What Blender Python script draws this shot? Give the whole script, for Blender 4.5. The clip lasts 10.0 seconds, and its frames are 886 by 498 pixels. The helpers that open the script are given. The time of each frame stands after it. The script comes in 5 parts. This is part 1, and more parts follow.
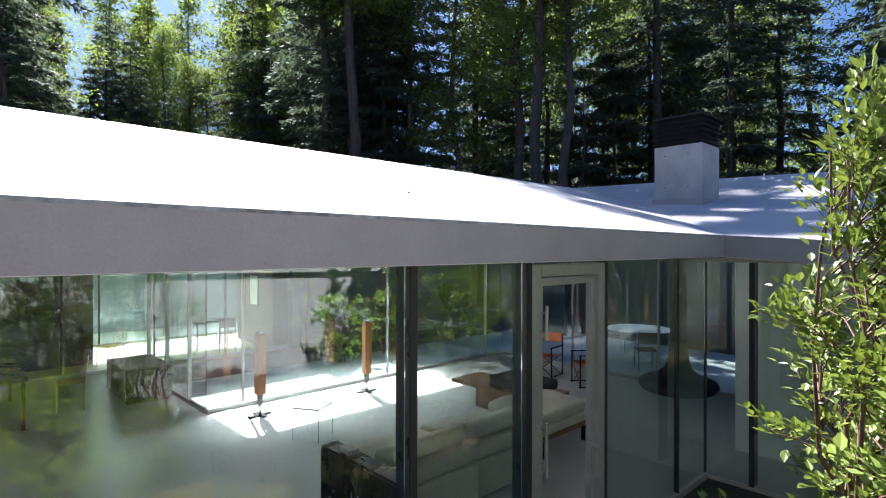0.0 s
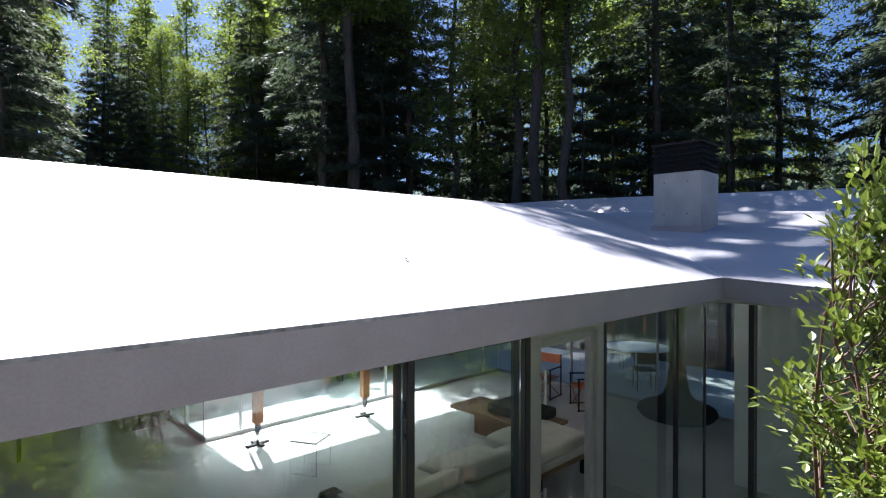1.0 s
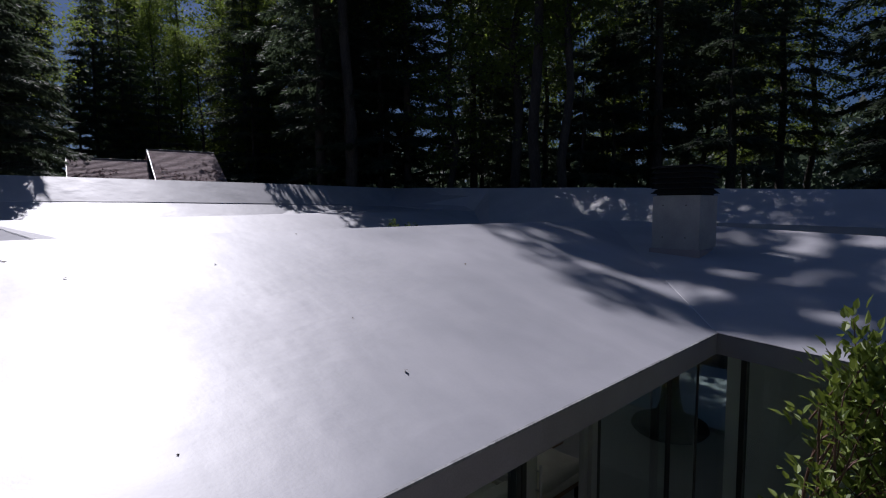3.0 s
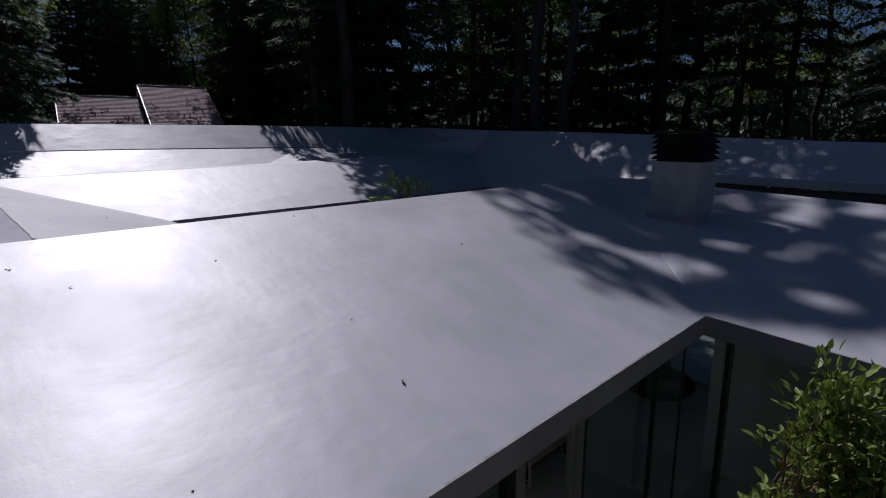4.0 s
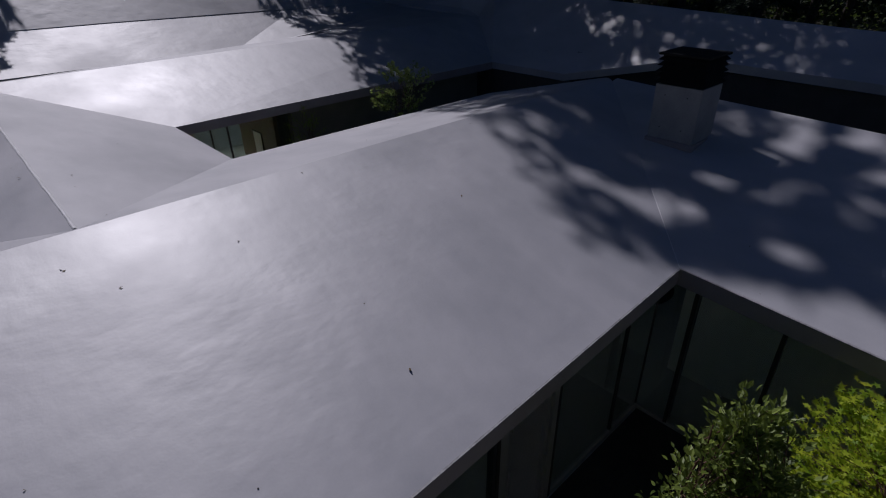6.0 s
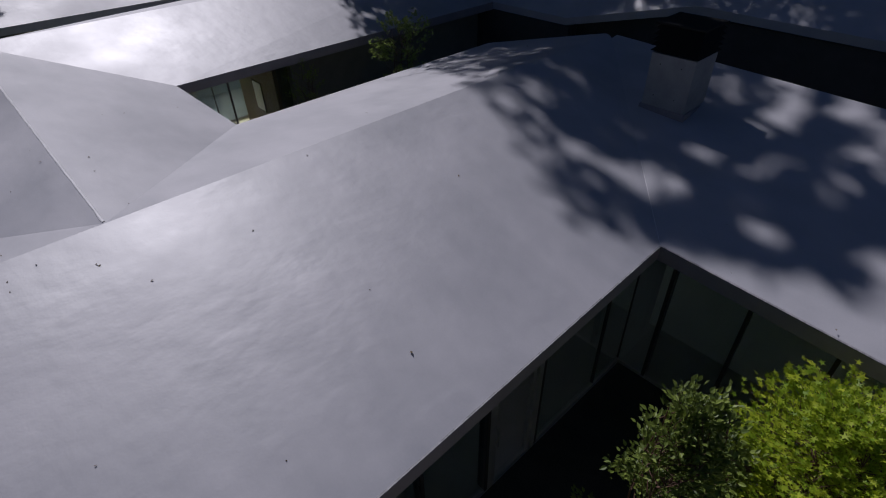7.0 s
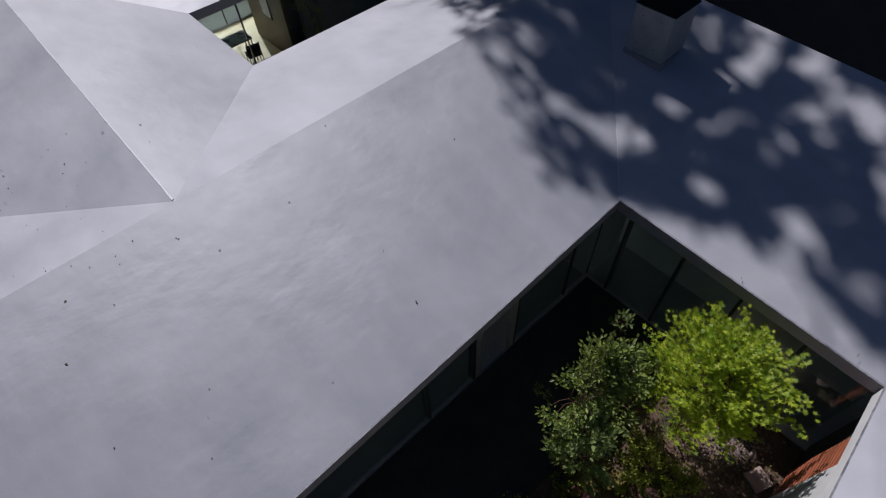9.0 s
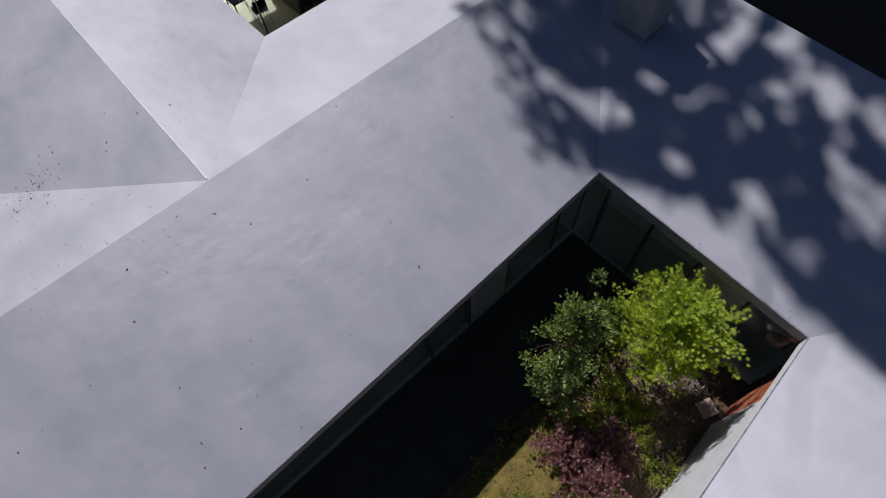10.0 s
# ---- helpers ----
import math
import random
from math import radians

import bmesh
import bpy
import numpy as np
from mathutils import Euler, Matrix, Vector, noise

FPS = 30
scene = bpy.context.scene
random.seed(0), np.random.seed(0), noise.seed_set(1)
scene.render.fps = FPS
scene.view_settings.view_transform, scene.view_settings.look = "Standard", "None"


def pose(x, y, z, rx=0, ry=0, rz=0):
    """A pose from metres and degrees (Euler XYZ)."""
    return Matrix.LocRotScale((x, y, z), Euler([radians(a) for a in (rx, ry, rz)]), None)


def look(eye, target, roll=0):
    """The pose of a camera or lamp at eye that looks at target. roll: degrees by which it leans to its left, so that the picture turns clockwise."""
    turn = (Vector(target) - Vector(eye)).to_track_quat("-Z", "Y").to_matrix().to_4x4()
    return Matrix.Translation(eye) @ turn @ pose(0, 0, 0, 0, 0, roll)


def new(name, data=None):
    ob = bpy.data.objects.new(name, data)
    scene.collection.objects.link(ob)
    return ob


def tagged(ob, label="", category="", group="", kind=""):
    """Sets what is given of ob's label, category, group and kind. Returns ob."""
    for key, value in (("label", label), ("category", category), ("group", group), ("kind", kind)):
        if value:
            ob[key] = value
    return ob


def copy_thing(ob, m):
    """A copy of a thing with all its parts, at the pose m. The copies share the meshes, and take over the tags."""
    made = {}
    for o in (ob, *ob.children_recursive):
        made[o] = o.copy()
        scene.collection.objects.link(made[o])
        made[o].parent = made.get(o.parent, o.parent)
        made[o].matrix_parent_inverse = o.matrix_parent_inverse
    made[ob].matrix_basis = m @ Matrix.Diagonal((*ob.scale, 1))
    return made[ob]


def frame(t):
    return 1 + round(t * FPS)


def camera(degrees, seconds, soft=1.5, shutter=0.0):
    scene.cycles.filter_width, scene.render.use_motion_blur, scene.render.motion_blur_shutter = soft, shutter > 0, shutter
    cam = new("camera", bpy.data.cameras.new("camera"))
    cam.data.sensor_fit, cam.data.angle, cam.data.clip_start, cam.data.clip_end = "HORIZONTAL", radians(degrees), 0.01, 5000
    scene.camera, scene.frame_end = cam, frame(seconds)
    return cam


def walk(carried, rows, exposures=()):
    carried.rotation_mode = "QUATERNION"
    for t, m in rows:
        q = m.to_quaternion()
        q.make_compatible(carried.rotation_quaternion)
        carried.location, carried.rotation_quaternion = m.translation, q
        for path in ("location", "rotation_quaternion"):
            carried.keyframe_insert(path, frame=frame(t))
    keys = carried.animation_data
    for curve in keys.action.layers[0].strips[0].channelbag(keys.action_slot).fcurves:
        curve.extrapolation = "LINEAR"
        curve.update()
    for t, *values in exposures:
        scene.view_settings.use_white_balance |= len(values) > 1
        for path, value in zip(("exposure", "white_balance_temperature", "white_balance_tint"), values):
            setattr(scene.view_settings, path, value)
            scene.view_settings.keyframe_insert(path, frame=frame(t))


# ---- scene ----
cam = camera(79.6, 10.0, soft=1.1)
PATH = [
    (0, (0.092, 0.008, 2.615), (0.072, 1.808, 2.614), 0.1),
    (0.5, (0.095, 0.025, 2.841), (0.077, 1.825, 2.838), 0.11),
    (1, (0.098, 0.042, 3.077), (0.082, 1.842, 3.071), 0.13),
    (1.5, (0.097, 0.052, 3.333), (0.084, 1.852, 3.322), 0.03),
    (2, (0.095, 0.057, 3.588), (0.081, 1.857, 3.572), -0.08),
    (2.5, (0.095, 0.037, 3.851), (0.081, 1.836, 3.792), -0.1),
    (4, (0.15, 0.055, 4.757), (0.135, 1.814, 4.377), -0.4),
    (4.5, (0.164, 0.056, 5.113), (0.143, 1.782, 4.603), -0.6),
    (5, (0.162, 0.057, 5.471), (0.14, 1.74, 4.834), -0.6),
    (5.5, (0.182, 0.067, 5.854), (0.153, 1.696, 5.089), -0.8),
    (7, (0.27, 0.004, 7.114), (0.229, 1.432, 6.018), -1.4),
    (7.5, (0.314, -0.032, 7.59), (0.265, 1.318, 6.401), -1.9),
    (8, (0.368, -0.074, 8.119), (0.31, 1.192, 6.84), -2.3),
    (8.5, (0.401, -0.099, 8.7), (0.341, 1.071, 7.333), -2.5),
    (9, (0.482, -0.161, 9.3), (0.411, 0.916, 7.86), -3.2),
    (9.5, (0.532, -0.23, 9.965), (0.456, 0.748, 8.455), -3.9),
    (10, (0.639, -0.294, 10.688), (0.551, 0.577, 9.116), -5.0),
]
EXPOSURES = [(0, 2.3, 5850, 16), (0.5, 2.22, 5850, 16), (1, 1.95, 5850, 17), (1.5, 1.45, 5850, 18), (2, 0.8, 5850, 19), (2.5, 0.3, 5850, 20), (3.2, -0.38, 5800, 21), (4, -0.6, 5800, 22), (5, -1.02, 5800, 22),
             (6, -1.07, 5800, 22), (7, -0.86, 5800, 21), (8, -0.64, 5800, 20), (9, -0.46, 5800, 19), (10, -0.33, 5800, 19)]
walk(cam, [(t, look(eye, target, roll)) for t, eye, target, roll in PATH], EXPOSURES)

# ---------------------------------------------------------------- world and light
SUN_WAY = Vector((-0.700, 1.257, 1.710)).normalized()
world = bpy.data.worlds.new("world")
scene.world = world
world.use_nodes = True
wn = world.node_tree.nodes
sky = wn.new("ShaderNodeTexSky")
sky.sky_type = 'NISHITA'
sky.sun_disc = False
sky.ozone_density = 10.0
sky.dust_density = 2.0
sky.altitude = 700
sky.sun_elevation = math.asin(SUN_WAY.z)
sky.sun_rotation = math.atan2(SUN_WAY.x, SUN_WAY.y)
world.node_tree.links.new(sky.outputs[0], wn["Background"].inputs[0])
wn["Background"].inputs[1].default_value = 0.033
sun_data = bpy.data.lights.new("sun", "SUN")
sun_data.energy = 4.2
sun_data.angle = radians(0.45)
sun_data.color = (1.0, 0.95, 0.87)
sun_lamp = new("sun", sun_data)
sun_lamp.matrix_world = look(SUN_WAY * 60, (0, 0, 0))


# ---------------------------------------------------------------- materials
def nodes_of(name):
    m = bpy.data.materials.new(name)
    m.use_nodes = True
    return m, m.node_tree.nodes, m.node_tree.links, m.node_tree.nodes["Principled BSDF"]


def surface(name, dark, light, rough=0.6, scale=4.0, fine=60.0, bump=0.15, metal=0.0, spec=0.5, per_object=0.0, bump_dist=0.01, stretch=(1, 1, 1), rough_var=0.1):
    """A surface with broad stains, fine grain, uneven gloss and relief."""
    m, n, l, b = nodes_of(name)
    co = n.new("ShaderNodeTexCoord")
    mp = n.new("ShaderNodeMapping")
    mp.inputs["Scale"].default_value = stretch
    l.new(co.outputs["Object"], mp.inputs["Vector"])
    a = n.new("ShaderNodeTexNoise")
    a.inputs["Scale"].default_value = scale
    a.inputs["Detail"].default_value = 6
    a.inputs["Roughness"].default_value = 0.6
    g = n.new("ShaderNodeTexNoise")
    g.inputs["Scale"].default_value = fine
    g.inputs["Detail"].default_value = 3
    for t in (a, g):
        l.new(mp.outputs[0], t.inputs["Vector"])
    mix = n.new("ShaderNodeMath")
    mix.operation = 'MULTIPLY_ADD'
    mix.inputs[1].default_value = 0.4
    l.new(g.outputs[0], mix.inputs[0])
    sc = n.new("ShaderNodeMath")
    sc.operation = 'MULTIPLY'
    sc.inputs[1].default_value = 0.6
    l.new(a.outputs[0], sc.inputs[0])
    l.new(sc.outputs[0], mix.inputs[2])
    r = n.new("ShaderNodeValToRGB")
    r.color_ramp.elements[0].position, r.color_ramp.elements[1].position = 0.33, 0.67
    r.color_ramp.elements[0].color = (*dark, 1)
    r.color_ramp.elements[1].color = (*light, 1)
    l.new(mix.outputs[0], r.inputs[0])
    out = r.outputs[0]
    if per_object:
        oi = n.new("ShaderNodeObjectInfo")
        mr = n.new("ShaderNodeMapRange")
        mr.inputs[3].default_value, mr.inputs[4].default_value = 1 - per_object, 1 + per_object
        l.new(oi.outputs["Random"], mr.inputs[0])
        hs = n.new("ShaderNodeHueSaturation")
        l.new(mr.outputs[0], hs.inputs["Value"])
        l.new(out, hs.inputs["Color"])
        out = hs.outputs[0]
    l.new(out, b.inputs["Base Color"])
    rr = n.new("ShaderNodeMapRange")
    rr.inputs[3].default_value, rr.inputs[4].default_value = max(0.02, rough - rough_var), min(1, rough + rough_var)
    l.new(a.outputs[0], rr.inputs[0])
    l.new(rr.outputs[0], b.inputs["Roughness"])
    b.inputs["Metallic"].default_value = metal
    b.inputs["Specular IOR Level"].default_value = spec
    if bump:
        bp = n.new("ShaderNodeBump")
        bp.inputs["Strength"].default_value = bump
        bp.inputs["Distance"].default_value = bump_dist
        l.new(mix.outputs[0], bp.inputs["Height"])
        l.new(bp.outputs[0], b.inputs["Normal"])
    return m


def roof_membrane():
    """Pale grey coated roof with broad undulation, brush marks and a soft sheen."""
    m, n, l, b = nodes_of("roof_membrane")
    co = n.new("ShaderNodeTexCoord")

    def tex(scale, detail, stretch=(1, 1, 1), turn=0.0):
        mp = n.new("ShaderNodeMapping")
        mp.inputs["Scale"].default_value = stretch
        mp.inputs["Rotation"].default_value = (0, 0, radians(turn))
        l.new(co.outputs["Object"], mp.inputs["Vector"])
        t = n.new("ShaderNodeTexNoise")
        t.inputs["Scale"].default_value, t.inputs["Detail"].default_value = scale, detail
        l.new(mp.outputs[0], t.inputs["Vector"])
        return t.outputs[0]

    broad, streak, mid, grain = tex(0.5, 4), tex(1.0, 5, (2.4, 0.4, 1), -8), tex(3.2, 2, (1, 0.7, 1)), tex(42, 5)
    wrinkle, patch = tex(2.1, 3, (0.8, 1.4, 1), 20), tex(0.42, 2)

    def add(x, y, k):
        q = n.new("ShaderNodeMath")
        q.operation = 'MULTIPLY_ADD'
        q.inputs[1].default_value = k
        l.new(y, q.inputs[0])
        if x is None:
            q.inputs[2].default_value = 0
        else:
            l.new(x, q.inputs[2])
        return q.outputs[0]

    cloud = tex(1.3, 4, (1, 0.55, 1), 32)
    tone = add(add(add(add(add(None, broad, 0.32), cloud, 0.32), streak, 0.14), mid, 0.14), grain, 0.08)
    r = n.new("ShaderNodeValToRGB")
    r.color_ramp.elements[0].position, r.color_ramp.elements[1].position = 0.38, 0.62
    r.color_ramp.elements[0].color, r.color_ramp.elements[1].color = (0.352, 0.356, 0.384, 1), (0.488, 0.48, 0.508, 1)
    l.new(tone, r.inputs[0])
    l.new(r.outputs[0], b.inputs["Base Color"])
    rr = n.new("ShaderNodeMapRange")
    rr.inputs[1].default_value, rr.inputs[2].default_value = 0.3, 0.7
    rr.inputs[3].default_value, rr.inputs[4].default_value = 0.48, 0.60
    l.new(broad, rr.inputs[0])
    l.new(rr.outputs[0], b.inputs["Roughness"])
    b.inputs["Specular IOR Level"].default_value = 0.9
    b.inputs["IOR"].default_value = 1.72
    pr = n.new("ShaderNodeMapRange")
    pr.inputs[1].default_value, pr.inputs[2].default_value, pr.inputs[3].default_value = 0.42, 0.62, 0.15
    l.new(patch, pr.inputs[0])
    wrinkled = n.new("ShaderNodeMath")
    wrinkled.operation = 'MULTIPLY'
    l.new(wrinkle, wrinkled.inputs[0])
    l.new(pr.outputs[0], wrinkled.inputs[1])
    height = add(add(add(add(add(None, broad, 0.5), streak, 0.10), wrinkled.outputs[0], 0.34), mid, 0.15), grain, 0.016)
    bp = n.new("ShaderNodeBump")
    bp.inputs["Strength"].default_value, bp.inputs["Distance"].default_value = 0.55, 0.06
    l.new(height, bp.inputs["Height"])
    l.new(bp.outputs[0], b.inputs["Normal"])
    return m


def leaf_material(name, dark, light, through_colour, gloss=0.45, share=0.45):
    """Leaves: each island its own tone, light shining through from behind."""
    m, n, l, b = nodes_of(name)
    geo = n.new("ShaderNodeNewGeometry")
    r = n.new("ShaderNodeValToRGB")
    r.color_ramp.elements[0].color, r.color_ramp.elements[1].color = (*dark, 1), (*light, 1)
    l.new(geo.outputs["Random Per Island"], r.inputs[0])
    oi = n.new("ShaderNodeObjectInfo")
    mr = n.new("ShaderNodeMapRange")
    mr.inputs[3].default_value, mr.inputs[4].default_value = 0.75, 1.2
    l.new(oi.outputs["Random"], mr.inputs[0])
    hs = n.new("ShaderNodeHueSaturation")
    l.new(mr.outputs[0], hs.inputs["Value"])
    l.new(r.outputs[0], hs.inputs["Color"])
    l.new(hs.outputs[0], b.inputs["Base Color"])
    b.inputs["Roughness"].default_value = gloss
    tr = n.new("ShaderNodeBsdfTranslucent")
    mx = n.new("ShaderNodeMix")
    mx.data_type = 'RGBA'
    mx.blend_type = 'MIX'
    mx.inputs[0].default_value = 0.6
    l.new(hs.outputs[0], mx.inputs[6])
    mx.inputs[7].default_value = (*through_colour, 1)
    l.new(mx.outputs[2], tr.inputs["Color"])
    ms = n.new("ShaderNodeMixShader")
    ms.inputs[0].default_value = share
    l.new(b.outputs[0], ms.inputs[1])
    l.new(tr.outputs[0], ms.inputs[2])
    l.new(ms.outputs[0], n["Material Output"].inputs["Surface"])
    return m


def glass_material(name, tint, rough=0.0, ior=1.5):
    m, n, l, b = nodes_of(name)
    b.inputs["Base Color"].default_value = (*tint, 1)
    b.inputs["Roughness"].default_value = rough
    b.inputs["Transmission Weight"].default_value = 1.0
    b.inputs["IOR"].default_value = ior
    return m


ROOF = roof_membrane()
# darker than the roof's top: the court's shade is put into this grey
FASCIA_SHADED = surface("shaded_fascia", (0.275, 0.243, 0.253), (0.35, 0.313, 0.328), 0.55, 3, 90, 0.1)
SEALANT = surface("pale_sealant", (0.62, 0.62, 0.63), (0.8, 0.79, 0.8), 0.45, 6, 60, 0.1)
FASCIA_EDGE = surface("grimy_drip_edge", (0.10, 0.10, 0.105), (0.42, 0.415, 0.43), 0.6, 5, 25, 0.2)
PLASTER = surface("white_plaster", (0.72, 0.71, 0.68), (0.82, 0.81, 0.78), 0.8, 2.5, 80, 0.12)
STUCCO = surface("white_stucco", (0.66, 0.65, 0.62), (0.82, 0.81, 0.78), 0.85, 2.0, 120, 0.3)
CEILING = surface("ceiling_paint", (0.74, 0.74, 0.73), (0.8, 0.8, 0.79), 0.85, 2, 60, 0.05)
FLOOR = surface("polished_screed", (0.38, 0.375, 0.365), (0.48, 0.47, 0.46), 0.35, 1.2, 40, 0.04)
CONCRETE = surface("cast_concrete", (0.28, 0.28, 0.285), (0.41, 0.41, 0.405), 0.8, 3.5, 90, 0.25)
OLIVE_CLAD = surface("olive_grey_cladding", (0.17, 0.165, 0.13), (0.24, 0.23, 0.185), 0.55, 2.5, 70, 0.1)
DARK_CLAD = surface("dark_cladding", (0.055, 0.05, 0.048), (0.09, 0.083, 0.078), 0.6, 3, 70, 0.15)
BROWN_PANEL = surface("brown_panel", (0.11, 0.075, 0.045), (0.18, 0.125, 0.08), 0.5, 2, 40, 0.1, stretch=(1, 1, 0.2))
RED_BOARD = surface("red_board", (0.30, 0.085, 0.035), (0.46, 0.14, 0.06), 0.6, 6, 70, 0.2, per_object=0.15)
ALU = surface("pale_aluminium", (0.32, 0.32, 0.32), (0.42, 0.42, 0.41), 0.4, 8, 160, 0.04, metal=0.35)
ANODISED = surface("dark_anodised_metal", (0.07, 0.075, 0.075), (0.11, 0.115, 0.112), 0.3, 6, 120, 0.03, metal=0.6)
GASKET = surface("black_gasket", (0.015, 0.015, 0.016), (0.03, 0.03, 0.03), 0.6, 10, 120, 0.05)
BLACK = surface("black_steel", (0.008, 0.008, 0.009), (0.016, 0.016, 0.016), 0.75, 6, 100, 0.08, spec=0.25)
CHROME = surface("chrome", (0.75, 0.75, 0.76), (0.85, 0.85, 0.85), 0.12, 5, 60, 0.0, metal=1.0, rough_var=0.05)
BLACK_LACQUER = surface("black_lacquer", (0.012, 0.014, 0.012), (0.02, 0.022, 0.02), 0.28, 5, 60, 0.03)
TEAK = surface("teak", (0.30, 0.115, 0.04), (0.44, 0.19, 0.075), 0.4, 5, 90, 0.1, stretch=(1, 1, 0.15))
OAK = surface("oak_plank", (0.20, 0.11, 0.055), (0.31, 0.18, 0.095), 0.45, 5, 80, 0.1, stretch=(0.3, 1.6, 1))
LEATHER = surface("cognac_leather", (0.50, 0.12, 0.03), (0.66, 0.20, 0.06), 0.45, 8, 120, 0.12)
LINEN = surface("beige_linen", (0.52, 0.485, 0.41), (0.66, 0.625, 0.53), 0.9, 5, 220, 0.25)
DARK_WOOL = surface("charcoal_wool", (0.05, 0.048, 0.045), (0.085, 0.08, 0.075), 0.95, 6, 200, 0.3)
BARK = surface("grey_bark", (0.022, 0.018, 0.015), (0.10, 0.085, 0.072), 0.9, 3.0, 22, 1.0, bump_dist=0.07, stretch=(1, 1, 0.25), per_object=0.2)
TWIG = surface("red_brown_twig", (0.09, 0.045, 0.03), (0.16, 0.085, 0.055), 0.7, 10, 80, 0.2)
SHINGLE = surface("weathered_shingle", (0.20, 0.125, 0.125), (0.46, 0.37, 0.375), 0.85, 3, 22, 0.5, per_object=0.25)
SOIL = surface("garden_mulch", (0.05, 0.033, 0.022), (0.22, 0.14, 0.09), 0.95, 3, 45, 1.0, bump_dist=0.03)
MOSS = surface("moss_and_straw", (0.085, 0.068, 0.014), (0.29, 0.215, 0.05), 0.95, 4, 38, 1.0, bump_dist=0.03)
FOREST_FLOOR = surface("forest_floor", (0.03, 0.028, 0.014), (0.085, 0.072, 0.036), 0.95, 0.8, 12, 0.8, bump_dist=0.06)
PAVING = surface("terrace_concrete", (0.38, 0.38, 0.38), (0.48, 0.48, 0.47), 0.75, 2, 60, 0.15)
# planting bed ground, with the rear wing's shade put into the dark tone
SHADED_BED = surface("shaded_bed_ground", (0.03, 0.032, 0.032), (0.07, 0.072, 0.07), 0.8, 1.5, 35, 0.8, bump_dist=0.03)
# near-black ground colour that stands for the living eave's shade
EAVE_SHADE = surface("eave_shade_ground", (0.014, 0.016, 0.012), (0.048, 0.048, 0.04), 0.75, 2, 40, 0.9, bump_dist=0.03)
TAN_FLOOR = surface("tan_plywood", (0.34, 0.27, 0.14), (0.46, 0.37, 0.20), 0.5, 2.5, 60, 0.06, stretch=(0.4, 1.5, 1))
STONE = surface("pink_flagstone", (0.36, 0.25, 0.21), (0.50, 0.37, 0.31), 0.8, 5, 60, 0.25)
GRAVEL = surface("grey_pebble", (0.24, 0.17, 0.15), (0.46, 0.36, 0.32), 0.8, 6, 40, 0.2, per_object=0.25)
DRY_LEAF = surface("dry_leaf", (0.045, 0.032, 0.02), (0.20, 0.14, 0.05), 0.8, 9, 30, 0.1)
RED_LITTER = surface("reddish_leaf_litter", (0.10, 0.045, 0.04), (0.34, 0.20, 0.19), 0.85, 9, 30, 0.1)
GLASS = glass_material("window_glass", (0.82, 0.94, 0.915), ior=1.62)
ACRYLIC = glass_material("clear_acrylic", (0.97, 0.98, 0.98))
LEAF_SHRUB = leaf_material("shrub_leaf", (0.075, 0.12, 0.02), (0.30, 0.385, 0.065), (0.36, 0.46, 0.06), 0.5, 0.2)
LEAF_COURT = leaf_material("pale_maple_leaf", (0.12, 0.18, 0.05), (0.34, 0.42, 0.14), (0.40, 0.52, 0.10), 0.5, 0.4)
LEAF_MAPLE = leaf_material("maple_leaf", (0.17, 0.30, 0.012), (0.54, 0.62, 0.03), (0.56, 0.70, 0.02), 0.55, 0.38)
LEAF_PURPLE = leaf_material("purple_leaf", (0.085, 0.034, 0.032), (0.31, 0.14, 0.12), (0.28, 0.085, 0.07), 0.5, 0.3)
LEAF_LOW = leaf_material("groundcover_leaf", (0.12, 0.18, 0.014), (0.40, 0.43, 0.04), (0.32, 0.42, 0.03), 0.55, 0.35)
LEAF_BROAD = leaf_material("broadleaf", (0.04, 0.075, 0.018), (0.12, 0.17, 0.04), (0.40, 0.52, 0.08), 0.6, 0.5)
# undergrowth leaves kept very dark: shade of the wood's edge is in the colour
LEAF_UNDER_SHADED = leaf_material("shaded_undergrowth_leaf", (0.02, 0.04, 0.012), (0.065, 0.095, 0.028), (0.12, 0.17, 0.03), 0.8, 0.35)
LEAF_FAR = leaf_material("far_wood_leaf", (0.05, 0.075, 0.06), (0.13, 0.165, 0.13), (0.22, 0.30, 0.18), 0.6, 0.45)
NEEDLE = leaf_material("conifer_needle", (0.026, 0.046, 0.030), (0.092, 0.118, 0.084), (0.17, 0.23, 0.12), 0.62, 0.38)

# ---------------------------------------------------------------- building blocks
# The house has its own frame: x deep into the plot along the long eave, y across the living wing, origin under the court's inner roof corner.
HOUSE = pose(3.018, 5.704, 0, 0, 0, 44.03)


def mesh_of(name, bm, mats):
    me = bpy.data.meshes.new(name)
    bmesh.ops.recalc_face_normals(bm, faces=bm.faces)
    bm.to_mesh(me)
    bm.free()
    for m in mats if isinstance(mats, (list, tuple)) else [mats]:
        me.materials.append(m)
    return me


def raw_mesh(name, verts, faces, mat):
    me = bpy.data.meshes.new(name)
    me.from_pydata(verts, [], faces)
    me.materials.append(mat)
    me.update()
    return me


def thing(name, label, category, at=None, group="", kind="", data=None):
    ob = new(name, data)
    ob.matrix_world = at if at is not None else HOUSE
    return tagged(ob, label, category, group, kind)


def part(name, bm, mat, parent, label=""):
    me = bm if isinstance(bm, bpy.types.Mesh) else mesh_of(name, bm, mat)
    ob = new(name, me)
    ob.parent = parent
    return tagged(ob, label)


